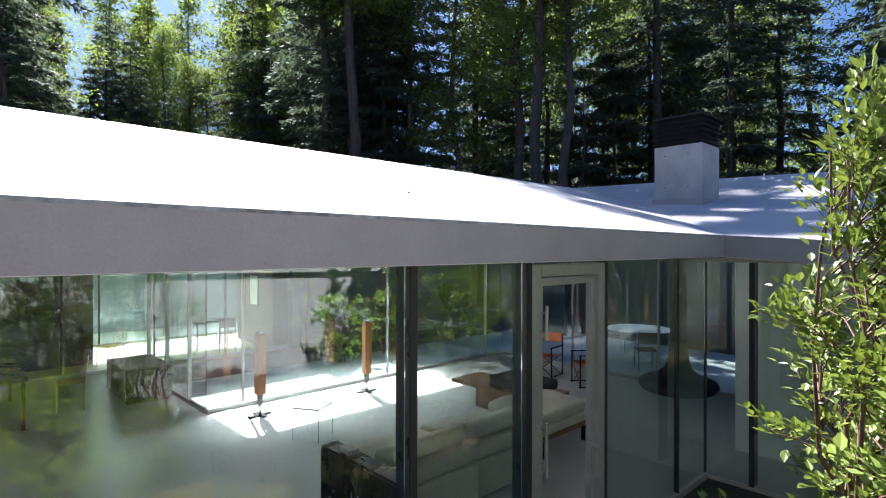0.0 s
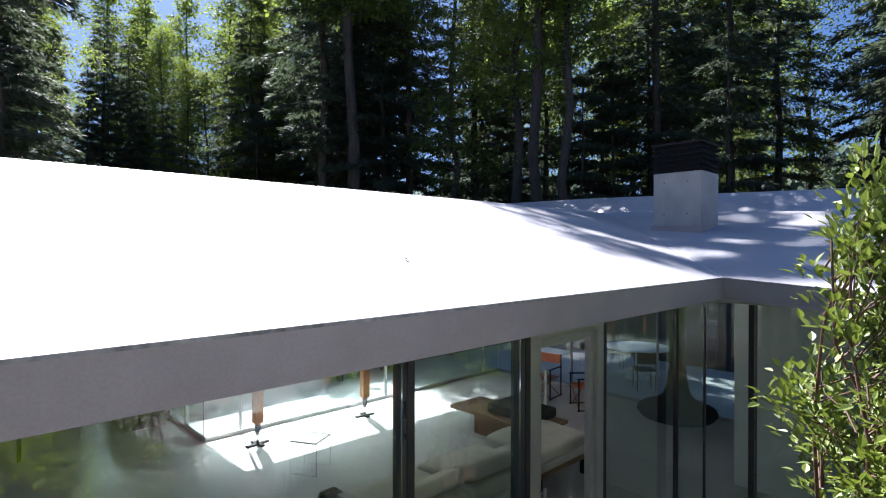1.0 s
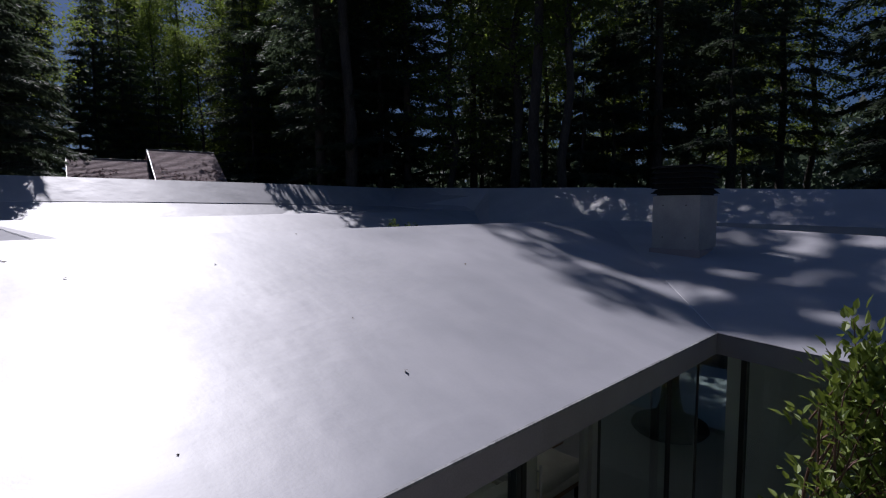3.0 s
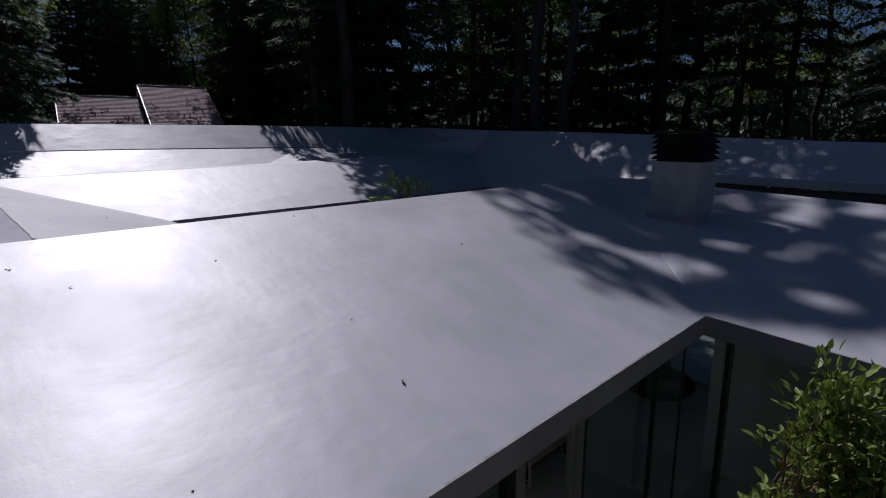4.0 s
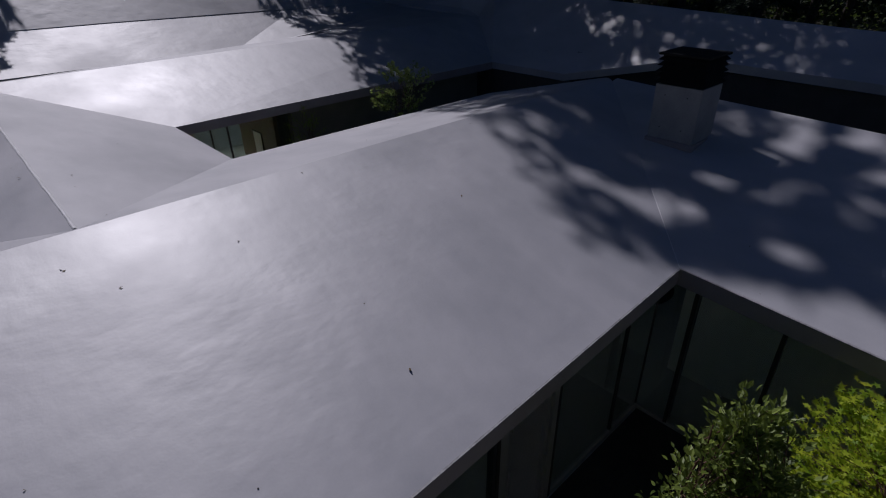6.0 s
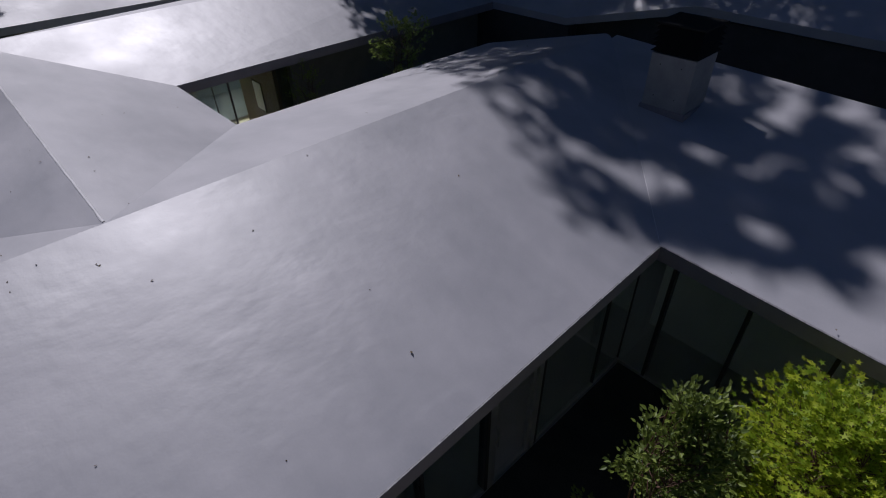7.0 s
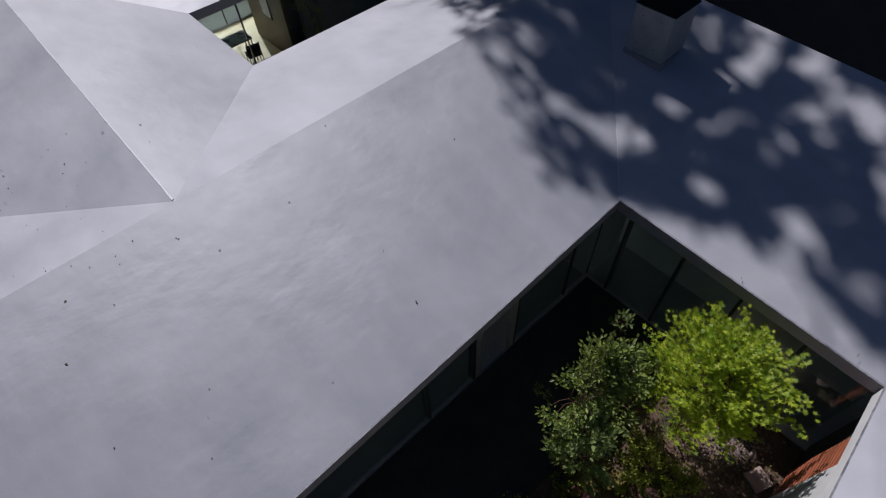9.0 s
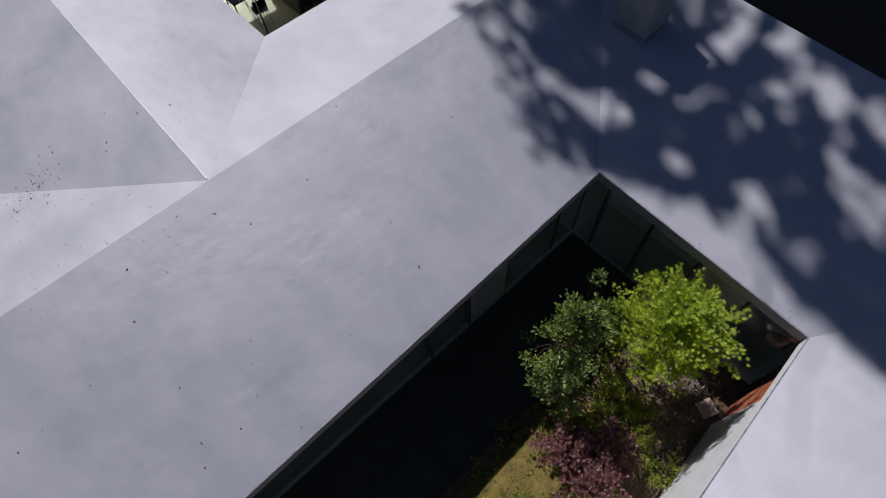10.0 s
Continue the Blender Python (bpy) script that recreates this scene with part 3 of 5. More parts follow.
for i in range(21):
    b = part("board", board_me, None, clad)
    b.location = (0, 0, 0.02 + i * 0.107)

# ---------------------------------------------------------------- chimney
chimney = thing("chimney", "square concrete chimney with a black louvred cap", "chimney")
shaft_bm = box(2.63, 1.215, 3.05, 3.36, 1.98, 4.30, 0.008)
part("shaft", shaft_bm, CONCRETE, chimney, "cast concrete shaft with tie holes")
part("flashing", box(2.60, 1.185, 3.1, 3.39, 2.01, 3.43, 0.01), FASCIA_SHADED, chimney, "grey flashing collar")
for y in (1.43, 1.80):
    for z in (3.62, 4.14):
        part("tie_hole", rod((2.626, y, z), (2.64, y, z), 0.010), GASKET, chimney)
part("cap_core", box(2.68, 1.26, 4.30, 3.31, 1.93, 4.74), BLACK, chimney)
for i in range(5):
    bm = bmesh.new()
    z = 4.33 + i * 0.085
    lo = [bm.verts.new(p) for p in ((2.60, 1.185, z), (3.39, 1.185, z), (3.39, 2.01, z), (2.60, 2.01, z))]
    hi = [bm.verts.new(p) for p in ((2.67, 1.255, z + 0.07), (3.32, 1.255, z + 0.07), (3.32, 1.94, z + 0.07), (2.67, 1.94, z + 0.07))]
    bm.faces.new(lo), bm.faces.new(hi)
    for k in range(4):
        bm.faces.new((lo[k], lo[(k + 1) % 4], hi[(k + 1) % 4], hi[k]))
    part("louvre", bm, BLACK, chimney)
part("cap_lid", box(2.60, 1.185, 4.745, 3.39, 2.01, 4.78, 0.006), BLACK, chimney)


# ---------------------------------------------------------------- furniture
def at_house(x, y, z=0.0, turn=0.0):
    return HOUSE @ pose(x, y, z, 0, 0, turn)


def column_speaker(m):
    root = thing("column_speaker", "slim teak column loudspeaker on a chrome cone foot", "loudspeaker", m, "loudspeakers by the rear glass")
    part("cabinet", box(-0.065, -0.065, 0.34, 0.065, 0.065, 1.27, 0.008), TEAK, root, "teak-clad column")
    part("top_cap", box(-0.05, -0.05, 1.27, 0.05, 0.05, 1.315, 0.01), CHROME, root, "silver top cap")
    smooth(part("cone_foot", turned([(0.02, 0.03), (0.028, 0.1), (0.05, 0.34)], 20), CHROME, root, "polished cone foot"))
    base = box(-0.19, -0.035, 0, 0.19, 0.035, 0.025, 0.006)
    box(-0.035, -0.15, 0.003, 0.035, 0.15, 0.028, 0.006, base)
    part("base_plate", base, BLACK, root, "black cross-shaped base")
    return root


speaker = column_speaker(at_house(-2.43, 5.94, 0, 8))
copy_thing(speaker, at_house(-0.39, 5.97, 0, -6))


def director_chair(m):
    root = thing("director_chair", "folding chair with cognac leather seat and back", "chair", m, "folding chairs in the living room")
    for y in (-0.26, 0.26):
        part("front_post", rod((0.24, y, 0.0), (0.24, y, 0.62), 0.014), BLACK, root)
        part("back_post", rod((-0.24, y, 0.0), (-0.24, y, 0.86), 0.014), BLACK, root)
        part("armrest", box(-0.26, y - 0.02, 0.60, 0.27, y + 0.02, 0.62, 0.006), BLACK, root)
        part("foot_rail", rod((-0.27, y, 0.02), (0.27, y, 0.02), 0.012), BLACK, root)
    for x in (-0.2, 0.2):
        part("cross_leg", rod((x, -0.26, 0.03), (x, 0.26, 0.43), 0.013), OAK, root, "pale wooden crossed leg")
        part("cross_leg", rod((x + 0.03, 0.26, 0.03), (x + 0.03, -0.26, 0.43), 0.013), OAK, root, "pale wooden crossed leg")
    sag = bmesh.new()
    rows = [[sag.verts.new((x, y, 0.43 - 0.03 * (1 - (y / 0.26) ** 2))) for y in np.linspace(-0.26, 0.26, 7)] for x in (-0.21, 0.22)]
    for i in range(6):
        sag.faces.new((rows[0][i], rows[0][i + 1], rows[1][i + 1], rows[1][i]))
    bmesh.ops.solidify(sag, geom=list(sag.faces), thickness=0.008)
    part("seat", sag, LEATHER, root)
    part("backrest", box(-0.25, -0.26, 0.66, -0.235, 0.26, 0.85, 0.004), LEATHER, root)
    return root


chair = director_chair(at_house(3.08, 4.5, 0, 188))
copy_thing(chair, at_house(3.0, 3.45, 0, 140))


def sofa(m, length, cushions, low=True):
    """A deep sofa: upholstered plinth panels, or a framed base on legs, with loose cushions."""
    root = thing("sofa", "low beige linen sofa with loose cushions" if low else "beige linen chaise on a dark timber frame", "sofa", m, "beige sofas")
    w = length / cushions
    if low:
        for i in range(cushions):
            smooth(part("base_panel", box(i * w + 0.004, 0.0, 0.02, (i + 1) * w - 0.004, 0.98, 0.40, 0.035, segments=4), LINEN, root))
    else:
        part("frame", box(0.02, 0.02, 0.24, length - 0.02, 0.96, 0.31, 0.01), OAK, root, "dark timber frame")
        for x in (0.08, length - 0.08):
            for y in (0.1, 0.88):
                part("leg", box(x - 0.03, y - 0.03, 0, x + 0.03, y + 0.03, 0.24, 0.004), BLACK, root)
        smooth(part("mattress", box(0.0, 0.0, 0.31, length, 0.98, 0.43, 0.045, segments=4), LINEN, root))
    rng = random.Random(int(length * 10))
    for i in range(cushions):
        bm = box(i * w + 0.015, 0.02, 0.40, (i + 1) * w - 0.015, 0.96, 0.56, 0.07, segments=5)
        bmesh.ops.subdivide_edges(bm, edges=[e for e in bm.edges if e.calc_length() > 0.25], cuts=6, use_grid_fill=True)
        for v in bm.verts:
            u, t = (v.co.x - i * w) / w - 0.5, v.co.y / 0.98 - 0.5
            v.co.z += (0.05 * max(0, 1 - 4 * u * u) * max(0, 1 - 4 * t * t) + 0.018 * noise.noise((v.co.x * 5, v.co.y * 5, i + length))) * (v.co.z > 0.47)
        smooth(part("seat_cushion", bm, LINEN, root))
    if low:
        for i in range(cushions):
            bm = box(-w / 2 + 0.05, -0.17, -0.09, w / 2 - 0.05, 0.17, 0.09, 0.075, segments=5)
            bmesh.ops.transform(bm, verts=bm.verts, matrix=pose((i + 0.5) * w, 0.24, 0.66, -18 + rng.uniform(-6, 6), 0, rng.uniform(-4, 4)))
            smooth(part("back_cushion", bm, LINEN, root))
    return root


sofa(at_house(-3.12, 1.68, 0, 0), 2.16, 2)
sofa(at_house(-0.72, 1.80, 0, 0), 1.15, 1, False)

bench = thing("daybed", "oak plank daybed with a charcoal cushion", "daybed", at_house(0.68, 4.45, 0, -90))
part("plank_top", box(0, -0.38, 0.34, 1.85, 0.38, 0.40, 0.008), OAK, bench)
part("base", box(0.45, -0.26, 0.0, 1.5, 0.26, 0.34, 0.008), OAK, bench, "solid oak block base")
smooth(part("cushion", box(0.72, -0.26, 0.40, 1.66, 0.37, 0.56, 0.05, segments=3), DARK_WOOL, bench, "charcoal wool cushion"))

cabinet = thing("low_cabinet", "narrow black lacquered cabinet at the sofa's end", "cabinet", at_house(-3.4, 1.35))
part("carcass", box(0.06, 0, 0.03, 0.235, 1.2, 0.69, 0.008), BLACK_LACQUER, cabinet)
for i in range(2):
    d = part("door", box(0.042, 0.01 + i * 0.595, 0.06, 0.057, 0.595 + i * 0.595, 0.67, 0.004), BLACK_LACQUER, cabinet)
    part("handle", box(0.03, 0.53 + i * 0.1, 0.3, 0.041, 0.55 + i * 0.1, 0.42, 0.002), CHROME, d, "slim steel handle")
part("plinth", box(0.08, 0.03, 0, 0.22, 1.17, 0.03), BLACK, cabinet)
radio = thing("tabletop_radio", "small grey tabletop device on the black cabinet", "device", at_house(-3.25, 2.2, 0.69, 85))
part("body", box(-0.09, -0.06, 0, 0.09, 0.06, 0.05, 0.008), ALU, radio)
part("display", box(-0.06, -0.062, 0.012, 0.03, -0.0605, 0.04), BLACK_LACQUER, radio)

acr = thing("acrylic_side_table", "clear acrylic waterfall side table", "side table", at_house(-2.3, 4.55, 0, 30))
for nm, b in (("top", (-0.2, -0.2, 0.43, 0.2, 0.2, 0.445)), ("side", (-0.2, -0.2, 0, -0.185, 0.2, 0.43)), ("side", (0.185, -0.2, 0, 0.2, 0.2, 0.43))):
    part(nm, box(*b, 0.002), ACRYLIC, acr)

# hanging fireplace under the chimney
fire = thing("hanging_fireplace", "black steel bowl fireplace hanging on its flue", "fireplace", at_house(2.95, 1.72, -0.1))
smooth(part("bowl", turned([(0.05, 0.29), (0.38, 0.30), (0.57, 0.36), (0.635, 0.44), (0.61, 0.51), (0.48, 0.57), (0.32, 0.63), (0.22, 0.72), (0.17, 0.88), (0.14, 1.15)], 40), BLACK, fire))
smooth(part("flue", rod((0, 0, 1.15), (0, 0, 3.3), 0.13, sides=24), BLACK, fire))
part("opening", box(-0.56, -0.26, 0.42, -0.50, 0.22, 0.54, 0.02), GASKET, fire)


def dining_set(m, tone):
    table = thing("dining_table", "round white pedestal table on the terrace", "table", m)
    smooth(part("tabletop", turned([(0.0, 0.72), (0.72, 0.72), (0.75, 0.735), (0.72, 0.75), (0.0, 0.75)], 40), tone, table))
    smooth(part("pedestal", turned([(0.3, 0.0), (0.28, 0.02), (0.06, 0.12), (0.05, 0.6), (0.16, 0.72)], 28), tone, table))
    return table


WHITE_LACQUER = surface("white_lacquer", (0.74, 0.74, 0.73), (0.82, 0.82, 0.81), 0.35, 4, 50, 0.02)
dining_set(at_house(6.05, 3.95, -0.02), WHITE_LACQUER)


def side_chair(m, label, mat):
    root = thing("side_chair", label, "chair", m, "side chairs")
    part("seat", box(-0.21, -0.21, 0.43, 0.21, 0.21, 0.46, 0.012), mat, root)
    part("backrest", box(-0.22, -0.2, 0.6, -0.2, 0.2, 0.84, 0.008), mat, root)
    for x in (-0.2, 0.19):
        for y in (-0.19, 0.19):
            part("leg", rod((x, y, 0), (x, y, 0.86 if x < 0 else 0.43), 0.011), mat, root)
    return root


sc = side_chair(at_house(5.15, 3.35, -0.02, 40), "slim black metal chair at the terrace table", BLACK)
copy_thing(sc, at_house(6.9, 4.6, -0.02, 220))

# dining group of the link wing and bench of the rear room
link_table = thing("long_table", "long dark table in the link wing", "table", at_house(-5.6, 8.6))
part("tabletop", box(-0.45, -1.1, 0.71, 0.45, 1.1, 0.75, 0.006), BLACK_LACQUER, link_table)
for x in (-0.4, 0.4):
    for y in (-1.0, 1.0):
        part("leg", box(x - 0.025, y - 0.025, 0, x + 0.025, y + 0.025, 0.71, 0.003), BLACK, link_table)
BRASS = surface("brass_wire", (0.45, 0.33, 0.14), (0.58, 0.44, 0.2), 0.35, 6, 60, 0.02, metal=0.9)
wire = thing("wire_chair", "brass wire chair beside the long table", "chair", at_house(-3.3, 11.6, 0, 200), "wire chairs")
for k in range(9):
    y = -0.22 + k * 0.055
    part("wire", rod((-0.22, y, 0.8), (-0.17, y, 0.44), 0.005, sides=6, bm=rod((-0.17, y, 0.44), (0.22, y, 0.44), 0.005, sides=6)), BRASS, wire)
for z, x in ((0.8, -0.22), (0.62, -0.195), (0.44, -0.17), (0.44, 0.22)):
    part("rail", rod((x, -0.23, z), (x, 0.23, z), 0.006, sides=6), BRASS, wire)
for x in (-0.17, 0.2):
    for y in (-0.2, 0.2):
        part("leg", rod((x, y, 0), (x, y, 0.44), 0.007, sides=6), BRASS, wire)
copy_thing(wire, at_house(-4.5, 8.4, 0, 170))
copy_thing(wire, at_house(-6.6, 9.2, 0, 10))

rear_table = thing("work_table", "dark work table in the sunlit rear room", "table", at_house(-0.92, 12.33))
part("tabletop", box(-0.42, -0.3, 0.70, 0.42, 0.3, 0.74, 0.006), BLACK_LACQUER, rear_table)
for x in (-0.38, 0.38):
    for y in (-0.26, 0.26):
        part("leg", rod((x, y, 0), (x, y, 0.70), 0.018), BLACK, rear_table)
copy_thing(sc, at_house(-0.72, 11.75, 0, 80))
art = thing("framed_picture", "pale abstract picture in a thin dark frame", "picture", at_house(0.215, 12.12, 1.05))
part("frame", box(-0.025, -0.26, 0, 0, 0.26, 0.85, 0.004), BLACK, art)
part("sheet", box(-0.029, -0.23, 0.03, -0.0252, 0.23, 0.82), PLASTER, art)


low_cabinet = thing("low_cabinet", "low black cabinet behind the link wing's glass", "cabinet", at_house(-3.48, 8.6))
part("carcass", box(-0.36, -0.68, 0.05, 0.36, 0.68, 0.55, 0.006), BLACK, low_cabinet)
part("plinth", box(-0.32, -0.64, 0.0, 0.32, 0.64, 0.05), GASKET, low_cabinet)
part("top", box(-0.37, -0.69, 0.55, 0.37, 0.69, 0.575, 0.004), BLACK, low_cabinet)

# ---------------------------------------------------------------- plants
def shape_of(kind):
    if kind == "leaf":
        return [(0, 0, 0), (0.23, 0.26, 0.07), (0.24, 0.56, 0.06), (0, 1, -0.08), (-0.24, 0.56, 0.06), (-0.23, 0.26, 0.07)], [(0, 1, 2, 3), (0, 3, 4, 5)]
    if kind == "star":
        pts = []
        for i in range(10):
            a = math.pi * (-0.5 + 0.2 * i)
            r = 0.17 if i % 2 == 0 else (0.55, 0.62, 0.6, 0.62, 0.55)[i // 2]
            if i == 0:
                r = 0.25
            pts.append((r * math.cos(a), 0.45 + r * math.sin(a), 0.04 * (i % 2)))
        return pts, [tuple(range(10))]
    if kind == "spray":
        return [(-0.13, 0.05, 0.02), (0.15, 0.22, 0.0), (0.0, 1, -0.10)], [(0, 1, 2)]
    if kind == "tip":
        return [(0, 0, 0), (0.36, 0.58, 0.06), (-0.24, 0.92, -0.05)], [(0, 1, 2)]
    return [(0, 0, 0), (0.36, 0.5, 0.07), (0, 1, 0), (-0.36, 0.5, 0.07)], [(0, 1, 2), (0, 2, 3)]


def leaf_mesh(name, spots, ways, sizes, kind, mat, rng, flat=0.5):
    """One leaf at each spot, its tip along the given way, its face up more or less as flat says."""
    base, faces = shape_of(kind)
    base = np.array(base)
    n = len(spots)
    y = ways / np.maximum(1e-6, np.linalg.norm(ways, axis=1))[:, None]
    up = rng.normal(size=(n, 3)) * (1 - flat) + np.array([0, 0, 1.0]) * flat * 1.6
    x = np.cross(y, up)
    x /= np.maximum(1e-6, np.linalg.norm(x, axis=1))[:, None]
    z = np.cross(x, y)
    v = spots[:, None, :] + sizes[:, None, None] * (base[None, :, 0:1] * x[:, None, :] + base[None, :, 1:2] * y[:, None, :] + base[None, :, 2:3] * z[:, None, :])
    k = len(base)
    fs = [tuple(i * k + j for j in f) for i in range(n) for f in faces]
    return raw_mesh(name, v.reshape(-1, 3).tolist(), fs, mat)


def crooked(a, b, r0, r1, rng, n=5, wild=0.06):
    a, b = np.array(a, float), np.array(b, float)
    d = np.linalg.norm(b - a)
    return [(tuple(a + (b - a) * i / n + rng.normal(size=3) * wild * d * (0 < i < n)), r0 + (r1 - r0) * i / n) for i in range(n + 1)]


CROWN_FAR = (-1.0, 0.0, 0.9, 2.0, 2.7, 3.35, 4.1, 4.45, 5.2, 6.0, 8.6, 14.0, 18.0, 23.0, 26.0)
CROWN_OFF = (6.75, 6.8, 6.8, 6.7, 6.4, 5.95, 5.3, 4.5, 4.35, 4.6, 5.2, 5.4, 5.3, 5.0, 5.5)


def crown_holds(a, b, openings):
    """Whether a leaf stays: a is its shadow's place across the sun's way, b along it."""
    fringe = 0.34 * noise.noise((a * 3.6, b * 0.8, 1.0)) + 0.16 * noise.noise((a * 9, b * 2.4, 2.0))
    if a + fringe < float(np.interp(b, CROWN_FAR, CROWN_OFF)) + 0.1:
        return False
    u, v = a + 0.22 * noise.noise((a * 2.4, b * 2.4, 3.0)) + 0.10 * noise.noise((a * 6, b * 6, 4.0)), b + 0.30 * noise.noise((a * 2.4, b * 2.4, 5.0)) + 0.12 * noise.noise((a * 6, b * 6, 6.0))
    if any(math.hypot(u - p, (v - q) * 0.85) < r * 1.0 for p, q, r in openings):
        return False
    thin = 0.55 - 0.56 * min(1.0, max(0.0, (a - 7.2) / 1.2)) * min(1.0, max(0.0, 6.8 - b))
    return noise.noise((a * 1.9, b * 1.5, 8.0)) + 0.5 * noise.noise((a * 4.5, b * 3.2, 9.0)) < thin


def broad_tree(name, label, height, first, spread, leaves, leaf, seed, mat=LEAF_BROAD, trunk_r=0.24, lean=(0, 0), clumps=70, tight=1.0, wild=0.007, kind="tip", bare=(2, 2), openings=(), foot=(0, 0)):
    """A forest tree: crooked trunk, rising limbs, clumps of leaves with gaps between them."""
    rng = np.random.default_rng(seed)
    root = thing(name, label, "tree", Matrix(), "forest trees")
    top = np.array([lean[0], lean[1], height])
    trunk = crooked((0, 0, -0.3), top, trunk_r, 0.04, rng, 9, wild)
    limbs, spots, ways = [trunk], [], []
    for i in range(clumps):
        f = first + (1 - first) * (i + rng.random()) / clumps
        j = min(8, int(f * 9))
        p0, p1 = np.array(trunk[j][0]), np.array(trunk[j + 1][0])
        a0 = p0 + (p1 - p0) * (f * 9 - j)
        ang = i * 2.4 + rng.normal() * 0.5
        reach = spread * (0.35 + 0.65 * rng.random()) * math.sin(math.pi * min(0.97, 0.22 + 0.78 * (f - first) / (1 - first))) ** 0.7
        tip = a0 + np.array([math.cos(ang) * reach, math.sin(ang) * reach, reach * (0.15 + 0.4 * rng.random())])
        bough = crooked(a0, tip, 0.075 * (1.15 - f) + 0.015, 0.012, rng, 4, 0.05)
        m = leaves // clumps
        t = rng.random(m) ** 0.6
        c = a0 + (tip - a0) * t[:, None]
        s = rng.normal(size=(m, 3)) * np.array([0.75, 0.75, 0.38]) * (0.45 + 0.16 * reach) * tight
        drift = rng.normal(size=(m, 3))
        if bare[0] < f < bare[1]:
            continue
        limbs.append(bough)
        spots.append(c + s)
        ways.append(s + drift * 0.4 + np.array([0, 0, -0.35]))
    spots, ways = np.vstack(spots), np.vstack(ways)
    if openings:
        # ragged edge of the crown on the sun's side and openings through which the sun reaches the roofs
        off = (spots[:, 0] + foot[0]) * 0.874 + (spots[:, 1] + foot[1]) * 0.486
        far = (spots[:, 1] + foot[1]) * 0.874 - (spots[:, 0] + foot[0]) * 0.486 - (spots[:, 2] - 3.4) / 1.19
        keep = np.array([crown_holds(a, b, openings) for a, b in zip(off.tolist(), far.tolist())])
        spots, ways = spots[keep], ways[keep]
    part("trunk", limb_mesh("trunk", limbs, BARK), None, root)
    part("crown", leaf_mesh("crown", spots, ways, leaf * (0.6 + 0.8 * rng.random(len(spots))), kind, mat, rng, 0.45), None, root)
    return root


def conifer(name, label, height, first, spread, leaves, leaf, seed, trunk_r=0.26):
    """A forest conifer: straight trunk, whorls of drooping boughs set with flat sprays."""
    rng = np.random.default_rng(seed)
    root = thing(name, label, "tree", Matrix(), "forest trees")
    limbs = [crooked((0, 0, -0.3), (0, 0, height), trunk_r, 0.02, rng, 8, 0.003)]
    spots, ways = [], []
    whorls = int(height * (1 - first) / 1.15)
    boughs = []
    for k in range(whorls):
        f = first + (1 - first) * (k + 0.3 * rng.random()) / whorls
        for j in range(5):
            ang = j * 1.257 + k * 0.7 + rng.normal() * 0.25
            u = (f - first) / (1 - first)
            reach = spread * (1 - u) ** 0.75 * (0.55 + 0.55 * rng.random()) * min(1.0, 0.45 + 2.2 * u) + 0.25
            boughs.append((f * height, ang, reach))
    total = sum(b[2] for b in boughs)
    for z, ang, reach in boughs:
        out = np.array([math.cos(ang), math.sin(ang), 0])
        a0 = np.array([0, 0, z])
        mid = a0 + out * reach * 0.55 + np.array([0, 0, 0.05 * reach])
        tip = a0 + out * reach + np.array([0, 0, -0.16 * reach])
        limbs.append([(tuple(a0), 0.035), (tuple(mid), 0.02), (tuple(tip), 0.006)])
        m = max(4, int(leaves * reach / total))
        t = 0.18 + 0.82 * rng.random(m)
        c = a0 + (tip - a0) * t[:, None] + np.array([0, 0, 0.12]) * (np.sin(t * math.pi) * reach * 0.5)[:, None]
        side = np.array([-out[1], out[0], 0])
        lat = (rng.random(m) * 2 - 1) * (0.10 + 0.36 * reach * (1.05 - t)) * (0.75 + 0.25 * np.sin(t * 23 + ang * 7))
        fan = np.abs(lat)[:, None]
        spots.append(c + lat[:, None] * side + fan * (out * 0.55 + np.array([0, 0, -0.16])) + rng.normal(size=(m, 3)) * np.array([0.05, 0.05, 0.05]))
        ways.append(out[None, :] * 0.7 + np.sign(lat)[:, None] * side * (0.3 + 0.6 * rng.random(m))[:, None] + np.array([0, 0, -0.22]) + rng.normal(size=(m, 3)) * 0.28)
    spots, ways = np.vstack(spots), np.vstack(ways)
    part("trunk", limb_mesh("trunk", limbs, BARK, 6), None, root)
    part("crown", leaf_mesh("crown", spots, ways, leaf * (0.6 + 0.8 * rng.random(len(spots))), "spray", NEEDLE, rng, 0.6), None, root)
    return root


B1 = broad_tree("broadleaf_tree", "tall slender broadleaf tree with thin backlit foliage", 23, 0.28, 4.4, 16000, 0.19, 11, clumps=34)
B2 = broad_tree("broadleaf_tree", "tall leaning broadleaf tree with open crown", 27, 0.36, 5.0, 17000, 0.20, 12, trunk_r=0.3, lean=(1.2, 0.4), clumps=38)
B3 = broad_tree("broadleaf_tree", "young broadleaf tree with light green leaves", 14, 0.25, 3.4, 12000, 0.15, 13, trunk_r=0.14, clumps=34)
B4 = broad_tree("broadleaf_tree", "distant broadleaf tree with thin crown", 30, 0.30, 5.2, 9500, 0.30, 14, trunk_r=0.3, clumps=34)
K1 = conifer("conifer_tree", "dark hemlock with drooping layered boughs", 25, 0.10, 4.8, 25000, 0.34, 21)
K2 = conifer("conifer_tree", "tall dark conifer with bare lower trunk", 30, 0.26, 5.0, 24000, 0.36, 22, trunk_r=0.32)
